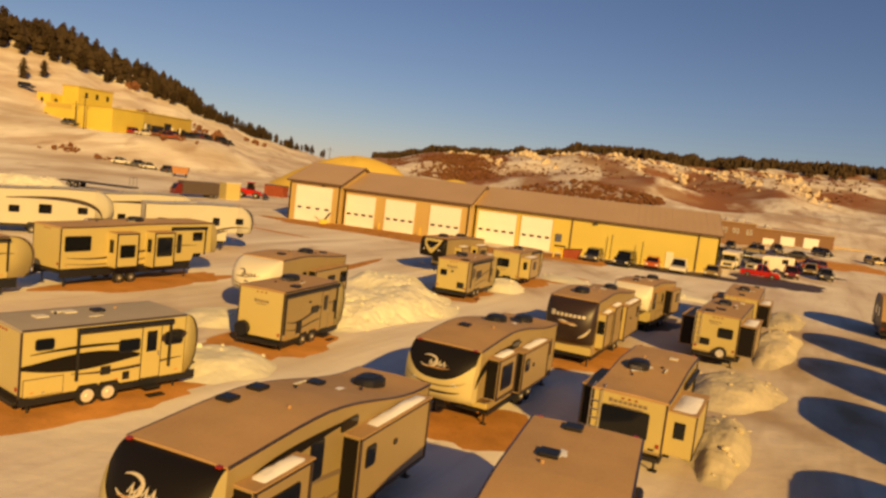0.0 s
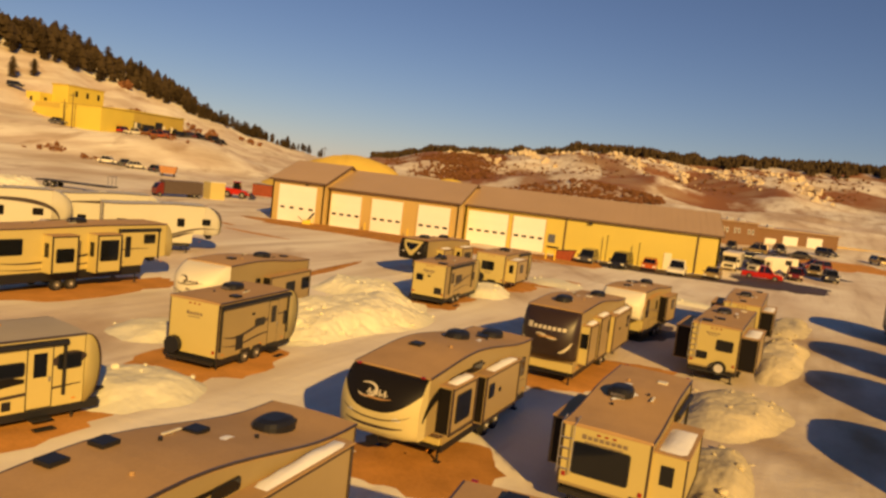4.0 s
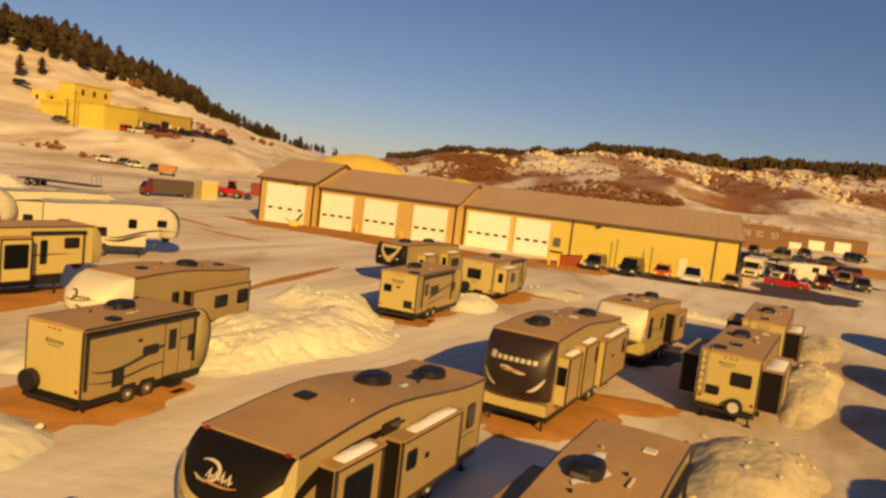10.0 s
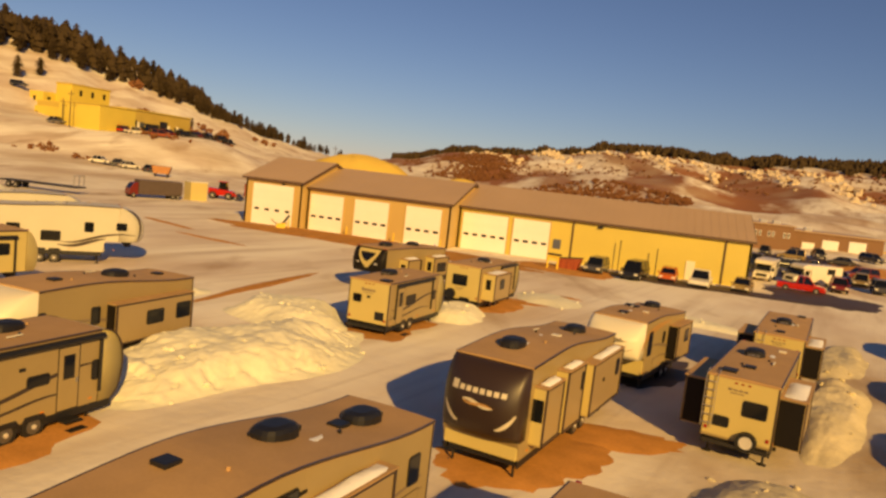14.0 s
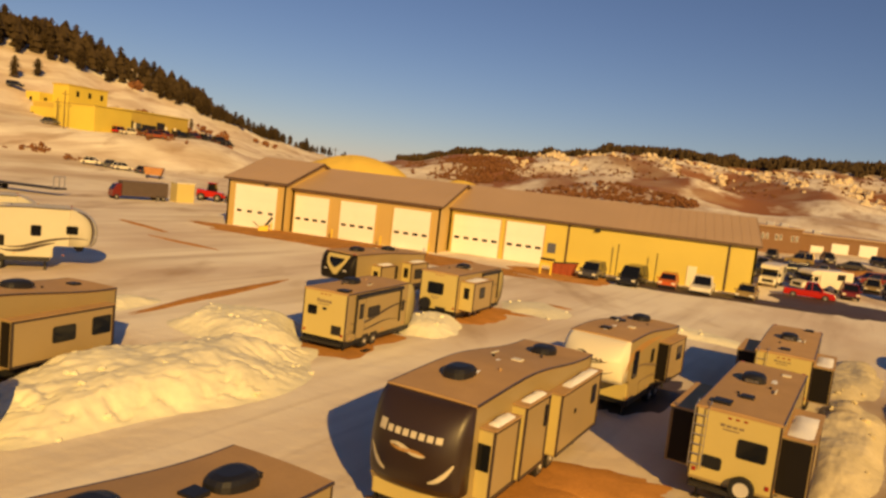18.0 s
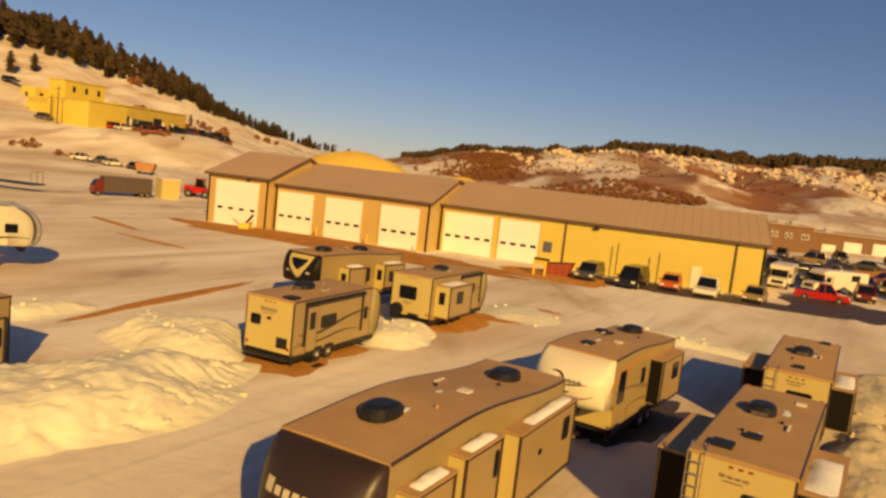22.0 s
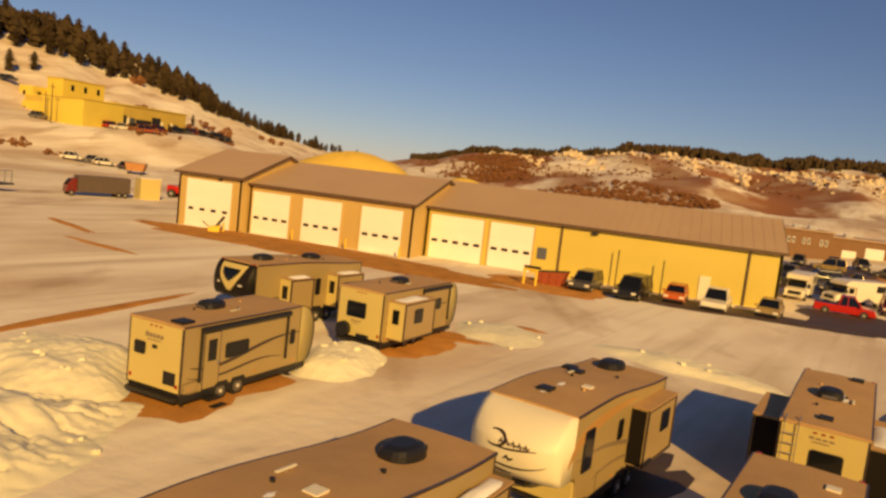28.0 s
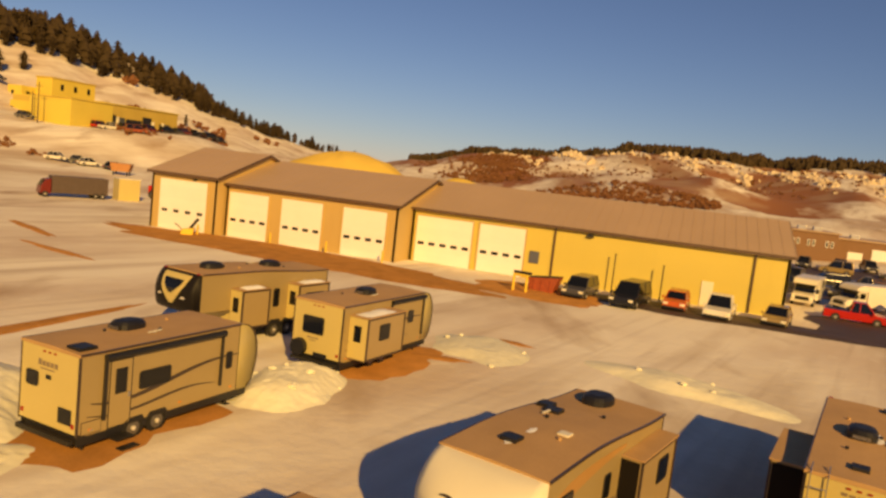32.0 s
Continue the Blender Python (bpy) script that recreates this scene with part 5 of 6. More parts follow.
wd = part("side_door", box(3.3, 4.25, 95.42, 95.5, 0.05, 2.15, 0.01), M_white, C, "plain white steel door")
part("handle", box(4.1, 4.18, 95.36, 95.42, 1.0, 1.12, 0.01), M_alu, wd)
part("wall_lamp", prism([(-6.75, 4.55), (-6.15, 4.55), (-6.25, 4.85), (-6.65, 4.85)], 95.1, 95.5, 0.03), M_steel, C, "dark wall lamp")
part("wall_lamp", prism([(-45.2, 5.15), (-44.8, 5.15), (-44.85, 5.35), (-45.15, 5.35)], 90.25, 90.5, 0.02), M_steel, A)
part("notice_panel", box(-11.75, -10.85, 95.38, 95.47, 1.5, 2.6, 0.02), mat("blue_grey_panel", (0.10, 0.11, 0.15), 0.4), C, "blue-grey panel on the wall")
gv = part("gable_vent", box(9.9, 9.95, 103.4, 104.6, 5.9, 6.7, 0.01), M_trim, C, "louvred gable vent")
for i in range(5):
    part("louvre", box(9.94, 9.99, 103.45, 104.55, 5.97 + i * 0.14, 6.03 + i * 0.14, 0.008), M_bldtan, gv)

for x, y, h in ((-4.0, 94.6, 3.4), (0.1, 94.2, 3.0)):
    p = thing("lamp_post", on_ground(x, y), "thin dark steel post standing by the yellow wall", "post", "posts by the workshop")
    part("pole", rod((0, 0, 0), (0, 0, h), 0.055, seg=10), M_steel, p)
    part("base_plate", box(-0.16, 0.16, -0.16, 0.16, 0, 0.04, 0.01), M_steel, p)
    part("cap", rod((0, 0, h), (0, 0, h + 0.08), 0.08, seg=10), M_steel, p)

g = thing("guard_rail", on_ground(-10.3, 86.2, -10), "bright yellow hoop guard before the workshop door", "guard rail")
for x in (-0.55, 0.55):
    part("post", rod((x, 0, 0), (x, 0, 1.45), 0.11, seg=12), M_signal, g)
part("rail", rod((-0.62, 0, 1.45), (0.62, 0, 1.45), 0.11, seg=12), M_signal, g)
part("sign_board", box(-0.6, 0.9, -0.08, 0.08, 1.56, 1.78, 0.02), M_black, g)

d = thing("dumpster", on_ground(-8.8, 88.6, -8) @ Matrix.Scale(0.75, 4), "rusty red steel dumpster with sloped front", "dumpster")
part("tub", prism([(-1.4, 0.15), (1.2, 0.15), (1.8, 1.9), (-1.6, 1.5)], -0.9, 0.9, 0.04), M_rust, d)
for x in (-0.9, 0, 0.9):
    part("rib", box(x - 0.05, x + 0.05, -0.97, -0.88, 0.2, 1.5, 0.01), M_rust, d)
part("lid", prism([(-1.6, 1.5), (1.8, 1.9), (1.8, 1.97), (-1.6, 1.57)], -0.95, 0.95, 0.01), M_steel, d)

for x, y in ((-42.9, 88.6), (-24.2, 90.6), (-30.0, 90.6), (-36.2, 90.8)):
    b = thing("bollard", on_ground(x, y), "yellow steel bollard beside a garage door", "bollard", "bollards by the doors")
    part("post", rod((0, 0, 0), (0, 0, 1.1), 0.09, seg=12), M_signal, b)
    part("cap", rod((0, 0, 1.1), (0, 0, 1.16), 0.09, seg=12, r1=0.03), M_signal, b)
hl = thing("snow_blower", on_ground(-43.6, 87.9, 30), "small yellow snow blower with a tilted chute", "machine")
part("housing", prism([(-0.5, 0.1), (0.6, 0.1), (0.7, 0.8), (-0.4, 0.6)], -0.45, 0.45, 0.03), M_signal, hl)
part("chute", rod((0.3, 0, 0.7), (1.0, 0, 1.7), 0.14, seg=10), M_steel, hl)
part("handle", rod((-0.4, 0, 0.5), (-1.1, 0, 1.1), 0.05, seg=8), M_steel, hl)


# ---- vehicles ----
M_carmaroon = mat("maroon_car_paint", (0.16, 0.02, 0.015), 0.25, vary=0.05, bump=0)
def car(label, at, heading, paint, kind="suv", L=4.6, W=1.85, H=1.7, name="car"):
    c = thing(name, on_ground(at[0], at[1], heading, 0.02), label, "car", "cars by the garage")
    b = 0.28
    belt = 0.95 if kind != "sedan" else 0.85
    hood = 0.24 * L
    if kind == "pickup":
        low = [(0, b), (0, belt), (L * 0.42, belt), (L - hood, belt + 0.05), (L - 0.12, belt - 0.1), (L, belt - 0.4), (L, b)]
        cab = [(L * 0.40, belt - 0.02), (L * 0.44, H), (L - hood - 0.65, H), (L - hood + 0.05, belt)]
    elif kind == "sedan":
        low = [(0, b), (0.02, belt), (0.7, belt + 0.05), (L - hood, belt + 0.03), (L - 0.15, belt - 0.15), (L, belt - 0.35), (L, b)]
        cab = [(0.45, belt), (1.15, H), (L - hood - 0.9, H), (L - hood + 0.1, belt)]
    else:
        low = [(0, b), (0, belt), (L - hood, belt + 0.05), (L - 0.12, belt - 0.1), (L, belt - 0.4), (L, b)]
        cab = [(0.02, belt), (0.25, H), (L - hood - 0.75, H), (L - hood + 0.1, belt)]
    part("body", prism(low, -W / 2, W / 2, 0.07), paint, c)
    bm = prism(cab, -W / 2 + 0.07, W / 2 - 0.07, 0.06)
    lean = 0.82
    for v in bm.verts:
        v.co.y *= 1 - (1 - lean) * min(max((v.co.z - belt) / (H - belt), 0.0), 1.0)
    part("cabin", bm, M_glass, c, "dark tinted cabin glass")
    part("roof", box(cab[1][0] - 0.02, cab[2][0] + 0.05, (-W / 2 + 0.1) * lean, (W / 2 - 0.1) * lean, H - 0.06, H + 0.03, 0.03), paint, c)
    for s in (-1, 1):
        y = s * (W / 2 - 0.08)
        for (xa, za), (xb, zb) in ((cab[0], cab[1]), (cab[3], cab[2])):
            part("pillar", rod((xa, y, za), (xb, y * lean, zb), 0.045, seg=6), paint, c)
        xm = (cab[1][0] + cab[2][0]) / 2
        part("pillar", rod((xm, y, belt), (xm, y * lean, H), 0.045, seg=6), paint, c)
        part("headlight", box(L - 0.1, L + 0.015, *sorted((s * (W / 2 - 0.42), s * (W / 2 - 0.06))), belt - 0.36, belt - 0.18, 0.02), M_white, c)
        part("tail_light", box(-0.015, 0.08, *sorted((s * (W / 2 - 0.3), s * (W / 2 - 0.06))), belt - 0.3, belt - 0.05, 0.02), M_red, c)
        part("wing_mirror", box(L - hood - 0.2, L - hood, *sorted((s * W / 2, s * (W / 2 + 0.2))), belt, belt + 0.16, 0.03), paint, c)
        for x in (L * 0.19, L * 0.81):
            wheel(c, x, s * (W / 2 - 0.1), 0.35, 0.22)
    part("bumper", box(L - 0.05, L + 0.06, -W / 2 + 0.05, W / 2 - 0.05, b, b + 0.2, 0.04), M_black, c)
    part("bumper", box(-0.06, 0.05, -W / 2 + 0.05, W / 2 - 0.05, b, b + 0.2, 0.04), M_black, c)
    if kind == "pickup":
        part("load_bed", box(0.12, L * 0.39, -W / 2 + 0.12, W / 2 - 0.12, belt - 0.02, belt + 0.012, 0.0), M_black, c)
    return c


car("dark grey SUV parked by the yellow wall", (-5.6, 91.6), 262, M_cargrey, "suv", 4.7)
car("large black SUV facing away from the yellow wall", (-1.4, 91.8), 258, M_carblack, "suv", 5.2, 2.0, 1.9)
car("orange-red hatchback by the yellow wall", (1.7, 92.9), 265, M_carorange, "suv", 4.0, 1.75, 1.5)
car("white pickup truck by the side door", (5.2, 93.3), 262, M_carwhite, "pickup", 5.4, 2.0, 1.85, name="pickup_truck")
car("gold sedan parked at the workshop corner", (9.5, 93.6), 258, M_cargold, "sedan", 4.6, 1.8, 1.45)
car("bright red pickup truck standing on dark wet ground", (13.6, 100.4), -8, M_carred, "pickup", 5.0, 2.0, 1.8, name="pickup_truck")


def motorhome(label, at, heading, L=7.0, W=2.35, H=3.1):
    """A cab-over motorhome: house box, rounded bunk nose over the cab, bonnet, windscreen."""
    c = thing("motorhome", on_ground(at[0], at[1], heading, 0.02), label, "motorhome", "motorhomes behind the workshop")
    part("house", prism([(0, 0.5), (0, H - 0.1), (0.15, H), (L - 1.6, H), (L - 1.6, 0.5)], -W / 2, W / 2, 0.06), M_carwhite, c)
    part("bunk_nose", prism([(L - 1.7, 1.95), (L - 1.7, H)] + curve_pts((L - 1.0, H), (L - 0.3, H - 0.05), (L - 0.1, H - 0.5), (L - 0.25, 2.05), 6), -W / 2 + 0.04, W / 2 - 0.04, 0.08), M_carwhite, c, "rounded white bunk over the cab")
    part("cab", prism([(L - 1.65, 0.45), (L - 1.65, 2.0), (L - 0.75, 2.0), (L - 0.25, 1.25), (L + 0.6, 1.1), (L + 0.7, 0.5)], -0.95, 0.95, 0.07), M_carwhite, c)
    part("windscreen", prism([(L - 0.72, 1.98), (L - 0.22, 1.28), (L - 0.17, 1.30), (L - 0.67, 2.0)], -0.85, 0.85, 0.01), M_glass, c, "dark raked windscreen")
    part("grille", box(L + 0.68, L + 0.73, -0.6, 0.6, 0.6, 0.95, 0.02), M_black, c)
    part("bumper", box(L + 0.6, L + 0.82, -0.98, 0.98, 0.38, 0.56, 0.04), M_rim, c)
    for s in (-1, 1):
        part("headlight", box(L + 0.62, L + 0.72, *sorted((s * 0.65, s * 0.9)), 0.7, 0.92, 0.03), M_door, c)
        part("wing_mirror", box(L - 0.4, L - 0.25, *sorted((s * 1.0, s * 1.25)), 1.3, 1.7, 0.03), M_black, c)
        wall_box(c, "window", M_glass, s, W, 1.2, 2.4, 1.6, 2.3, 0.02, 0.01, 0.0)
        wall_box(c, "window", M_glass, s, 1.9, L - 1.4, L - 0.8, 1.3, 1.85, 0.06, 0.01, 0.0)
        for x in (1.8, L - 0.1):
            wheel(c, x, s * 0.9, 0.38, 0.24)


motorhome("white cab-over motorhome with dark windscreen beside the workshop", (14.4, 113.0), 255, 6.2, 2.2, 2.6)
motorhome("long white motorhome parked aslant beside the red pickup", (21.9, 112.0), 214, 6.4, 2.3, 2.6)
car("grey car in a row of parked cars", (27.2, 113.0), 262, M_cargrey, "suv", 4.6)
car("maroon car in a row of parked cars", (21.5, 108.0), 262, M_carmaroon, "suv", 4.4)
car("tan van parked before the brown building", (25.4, 152.0), 170, M_cargold, "suv", 4.6, 1.9, 2.0)
car("grey car parked before the brown building", (33.5, 152.0), 170, M_cargrey, "sedan", 4.6, 1.9, 1.5)
for i, (x, y, p) in enumerate(((20, 160, M_cargrey), (25, 161, M_carblack), (29, 163, M_cargrey), (46.5, 160, M_cargold), (50.5, 163, M_carblack), (37, 163, M_cargrey))):
    car("dark car parked near the brown building", (x, y), 255 + 9 * i, p, "suv" if i % 2 else "sedan", 4.6)

for i, (x, y, p, hd, k) in enumerate(((19.8, 121.5, M_cargrey, 240, "suv"), (23.4, 124.0, M_carblack, 285, "pickup"), (13.2, 121.0, M_carblack, 200, "suv"), (27.2, 121.0, M_cargold, 255, "sedan"), (21.0, 131.0, M_carblack, 190, "suv"), (26.0, 133.0, M_cargrey, 175, "pickup"), (31.5, 131.0, M_carmaroon, 200, "suv"), (16.0, 135.0, M_cargrey, 250, "sedan"))):
    car("used vehicle standing among others on churned mud", (x, y), hd, p, k, 4.8)

# ---- the brown block building behind the workshop ----
bb = thing("block_building", pose(0, 0, 0), "flat-roofed brown block building with white overhead doors", "building")
part("wall", box(15.0, 26.0, 171.0, 186.0, -0.5, 5.7), M_brick, bb)
part("wall", box(26.0, 44.0, 177.0, 192.0, -0.5, 4.9), M_brick, bb)
part("roof", box(14.7, 26.3, 170.7, 186.3, 5.7, 5.95, 0.03), M_bldroof, bb, "low parapet roof")
part("roof", box(26.3, 44.3, 176.7, 192.3, 4.9, 5.15, 0.03), M_bldroof, bb)
for x in (18.7, 19.5, 21.2, 22.0, 24.1, 24.9):
    w = part("window", box(x, x + 0.45, 170.92, 171.0, 3.3, 4.4, 0.02), M_door, bb, "tall narrow window")
    part("pane", box(x + 0.1, x + 0.35, 170.9, 170.92, 3.4, 4.3), M_glass, w)
for x, w, h in ((28.8, 2.4, 2.8), (32.6, 3.1, 3.7), (37.6, 3.2, 4.0)):
    gd = part("garage_door", box(x, x + w, 176.9, 177.0, 0.0, h, 0.02), M_door, bb, "white overhead door")
    for i in range(6):
        part("door_panel", box(x + 0.05, x + w - 0.05, 176.86, 176.9, h * i / 6 + 0.03, h * (i + 1) / 6 - 0.03, 0.01), M_door, gd)
part("low_wall", box(44.0, 62.0, 184.0, 184.4, -0.5, 2.6), M_bldtan, bb, "low tan yard wall")
for x, y, z in ((20.0, 176.0, 5.9), (22.6, 176.0, 5.9), (29.5, 180.0, 5.1)):
    part("roof_unit", box(x, x + 1.4, y, y + 2, z, z + 0.7, 0.05), M_alu, bb, "grey rooftop unit")

# ---- the yellow building on the western slope ----
yb = thing("mill_building", pose(-154.0, 174.0, 9.8), "bright yellow block building on the snowy slope", "building")
M_mill = mat("bright_yellow_plaster", (0.64, 0.50, 0.075), 0.7, vary=0.10, scale=0.2, fine=3, bump=0.15)
M_mill2 = mat("ochre_plaster", (0.50, 0.365, 0.07), 0.7, vary=0.14, scale=0.2, fine=3, bump=0.15)
part("tower", box(-6.8, 4.4, 0, 14, -3.0, 6.7, 0.03), M_mill, yb)
part("tower", box(-10.4, -6.8, 0.8, 14, -3.0, 6.9, 0.03), M_mill, yb)
part("parapet", box(-7.0, 4.6, -0.2, 14.2, 6.7, 6.95, 0.03), M_mill2, yb)
part("wing", box(-32, 0.6, 14, 44.5, -2.0, 7.2, 0.03), M_mill2, yb)
part("roof", box(-32.4, 1.0, 14.2, 44.9, 7.2, 7.5, 0.03), M_mill, yb)
part("upper_storey", box(-36.5, -30.2, 25.5, 42.0, 1.0, 13.6, 0.03), M_mill, yb)
part("parapet", box(-36.7, -30.0, 25.3, 42.2, 13.6, 14.0, 0.03), M_mill2, yb)
for y in (28.6, 33.6, 38.8):
    part("window", box(-30.2, -30.1, y, y + 1.1, 10.4, 12.2, 0.02), M_glass, yb)
part("annex", box(-42.0, -36.4, 20.5, 34.0, 0.0, 10.4, 0.03), M_mill, yb)
part("annex", box(-31.8, -10.2, 13.0, 25.0, -2.0, 5.6, 0.03), M_mill, yb)
part("window", box(-40.4, -39.4, 20.4, 20.5, 7.0, 8.8, 0.02), M_glass, yb)
part("window", box(-36.3, -36.2, 22.0, 23.2, 7.0, 8.8, 0.02), M_glass, yb)
part("window", box(-31.5, -30.4, 12.9, 13.0, 2.2, 3.8, 0.02), M_glass, yb)
# loading bays along the east side, under the roof: black panels carry their inner shade
part("opening", box(0.5, 0.7, 14.2, 22.5, -0.2, 3.9, 0.02), mat("dull_blue_door", (0.06, 0.07, 0.075), 0.6, vary=0.2), yb, "dark blue-grey roller door")
for y0, y1, z1 in ((15.6, 19.0, 4.3), (22.9, 29.0, 3.7), (29.4, 33.0, 4.9), (36.5, 41.0, 3.6)):
    part("opening", box(0.55, 0.75, y0, y1, -0.2, z1, 0.02), M_black, yb, "dark open bay")
for y in (19.2, 33.2, 37.4):
    part("pier", box(0.6, 1.1, y, y + 0.7, -1.0, 3.9, 0.02), M_white, yb, "white concrete pier")
for x, y, p, k, hd in ((-145.2, 179.1, M_carwhite, "pickup", 75), (-149.0, 180.5, M_carred, "suv", 95), (-147.0, 188.0, M_carblack, "suv", 90), (-141.0, 184.5, M_carmaroon, "pickup", 70), (-138.6, 181.0, M_rust, "suv", 60),
                       (-146.0, 196.0, M_carmaroon, "suv", 95), (-145.5, 202.0, M_carblack, "suv", 80), (-147.0, 207.5, M_cargrey, "pickup", 85), (-148.5, 213.5, M_carmaroon, "suv", 95), (-150.5, 219.5, M_carblack, "pickup", 80), (-152.5, 225.5, M_carblack, "suv", 90), (-142.5, 217.5, M_carblack, "suv", 75), (-143.5, 223.5, M_carblack, "sedan", 85)):
    car("vehicle parked before the yellow building", (x, y), hd, p, k, 5.4, 2.0, 1.95)
car("dark car parked on the slope", (-202.0, 193.0), 20, M_carblack, "suv", 5.0)
car("dark car parked on the slope", (-163.5, 170.5), 8, M_cargrey, "sedan", 5.0)
for x, y, h in ((-154.8, 169.0, 10.0), (-161.3, 173.0, 7.2), (-187, 150.0, 13.0), (-110.0, 240.0, 12.0)):
    p = thing("utility_pole", on_ground(x, y), "dark wooden utility pole on the snowy slope", "pole", "utility poles")
    part("pole", rod((0, 0, -0.5), (0, 0, h), 0.16, seg=8, r1=0.1), M_bark, p)
    part("crossarm", box(-1.1, 1.1, -0.07, 0.07, h - 1.0, h - 0.85, 0.01), M_bark, p)

# ---- machinery and stores west of the garage ----
bt = thing("box_trailer", on_ground(-74.6, 105.0, 62) @ Matrix.Scale(0.76, 4), "dark grey-brown box trailer with a maroon front", "trailer")
part("box", box(-4.6, 4.4, -1.25, 1.25, 0.7, 3.6, 0.05), mat("dark_brown_box", (0.085, 0.06, 0.05), 0.6, vary=0.2), bt)
part("front", prism([(-6.4, 0.6), (-4.7, 0.6), (-4.7, 3.1), (-5.6, 2.9), (-6.3, 1.8)], -1.2, 1.2, 0.06), M_carmaroon, bt)
part("windscreen", prism([(-6.33, 1.85), (-5.66, 2.85), (-5.62, 2.80), (-6.28, 1.80)], -1.0, 1.0), M_glass, bt)
for x in (-5.6, 2.4, 3.5):
    for y in (-1.15, 1.15):
        wheel(bt, x, y, 0.5, 0.3)
sh = thing("storage_box", on_ground(-72.0, 110.6, 62), "pale beige storage box beside a trailer", "storage box")
part("box", box(-1.4, 1.4, -1.2, 1.2, 0, 2.9, 0.04), M_wall, sh)
part("lid", box(-1.5, 1.5, -1.3, 1.3, 2.9, 3.05, 0.03), M_white, sh)
ld = thing("loader", on_ground(-73.0, 119.5, 20), "red wheel loader with a raised bucket", "loader")
part("body", prism([(-2.2, 0.7), (2.0, 0.7), (2.0, 1.5), (0.4, 1.7), (-2.2, 1.9)], -0.9, 0.9, 0.08), M_carred, ld)
part("cab", prism([(-0.6, 1.7), (0.9, 1.6), (0.7, 3.0), (-0.4, 3.0)], -0.7, 0.7, 0.06), M_glass, ld)
part("cab_roof", box(-0.6, 0.9, -0.8, 0.8, 3.0, 3.12, 0.03), M_carred, ld)
part("bucket", prism([(2.6, 0.2), (3.7, 0.3), (3.0, 0.9), (2.7, 1.2)], -1.2, 1.2, 0.03), M_steel, ld)
part("arm", rod((0.6, 0.7, 1.4), (2.8, 0.7, 0.7), 0.12, seg=8), M_carred, ld)
part("arm", rod((0.6, -0.7, 1.4), (2.8, -0.7, 0.7), 0.12, seg=8), M_carred, ld)
for x in (-1.4, 1.3):
    for y in (-0.95, 0.95):
        wheel(ld, x, y, 0.65, 0.4)
fb = thing("flatbed_trailer", on_ground(-85.0, 93.0, 10), "grey flatbed trailer with an end frame", "trailer")
part("deck", box(-6, 6, -1.2, 1.2, 0.9, 1.1, 0.02), M_steel, fb)
fr = part("end_frame", box(5.6, 5.7, -1.2, 1.2, 2.6, 2.7, 0.01), M_alu, fb, "upright steel end frame")
for y in (-1.15, 0, 1.15):
    part("upright", box(5.6, 5.7, y - 0.05, y + 0.05, 1.1, 2.6, 0.01), M_alu, fr)
for x in (-4.4, -3.3):
    for y in (-1.0, 1.0):
        wheel(fb, x, y, 0.45, 0.25)
ow = thing("hopper", on_ground(-108.0, 148.0, 30), "rust-orange steel hopper standing in the snow", "hopper")
part("bin", prism([(-1.6, 0.8), (1.6, 0.8), (2.0, 2.4), (-2.0, 2.4)], -1.4, 1.4, 0.05), mat("orange_rust", (0.40, 0.18, 0.06), 0.7, vary=0.2), ow)
for x in (-1.3, 1.3):
    for y in (-1.1, 1.1):
        part("leg", box(x - 0.12, x + 0.12, y - 0.12, y + 0.12, 0, 0.9), M_steel, ow)
for i, (x, y) in enumerate(((-126.0, 146.0), (-122.5, 148.0), (-119.0, 147.5), (-115.0, 151.0))):
    car("pale car standing in deep snow", (x, y), 20 + 25 * i, (M_carwhite, M_cargrey)[i % 2], "sedan", 4.6)
for i, (x, y) in enumerate(((-75.5, 135.0), (-71.0, 138.0))):
    s = thing("shipping_crate", on_ground(x, y, 25 * i), "rust-brown crate stack beyond the garage", "crate", "crates")
    part("crate", box(-2.2, 2.2, -1.2, 1.2, 0, 2.3, 0.04), M_rust, s)
    part("lid", box(-2.25, 2.25, -1.25, 1.25, 2.3, 2.42, 0.02), M_trim, s)

# stockpiles of sand behind the garage
M_sand = mat("yellow_sand", (0.68, 0.48, 0.10), 0.9, vary=0.08, scale=0.15, fine=2, bump=0.2, spec=0.1)


def heap(cx, cy, rx, ry, h, label):
    bm = bmesh.new()
    rings = []
    for i in range(15):
        q = i / 14
        z = h * (1 - q**1.7) ** 1.15
        ring = []
        for k in range(48):
            a = k / 48 * math.tau
            w = q * (1 + 0.08 * noise.noise(Vector((math.cos(a), math.sin(a), cx))))
            x, y = cx + rx * w * math.cos(a), cy + ry * w * math.sin(a)
            ring.append(bm.verts.new((x, y, terrain(x, y) - 0.3 + z + 0.25 * noise.noise(Vector((x * 0.3, y * 0.3, 0))))))
        rings.append(ring)
    for r, s in zip(rings, rings[1:]):
        for k in range(48):
            bm.faces.new((r[k], s[k], s[(k + 1) % 48], r[(k + 1) % 48]))
    bm.faces.new(rings[0])
    tagged(part("stockpile", bm, M_sand, smooth=True), label, "sand heap", "sand stockpiles")


heap(-81.0, 190.0, 25.0, 18.0, 10.6, "tall rounded heap of yellow sand behind the garage")
heap(-50.0, 192.0, 14.0, 12.0, 6.7, "lower heap of yellow sand behind the garage")

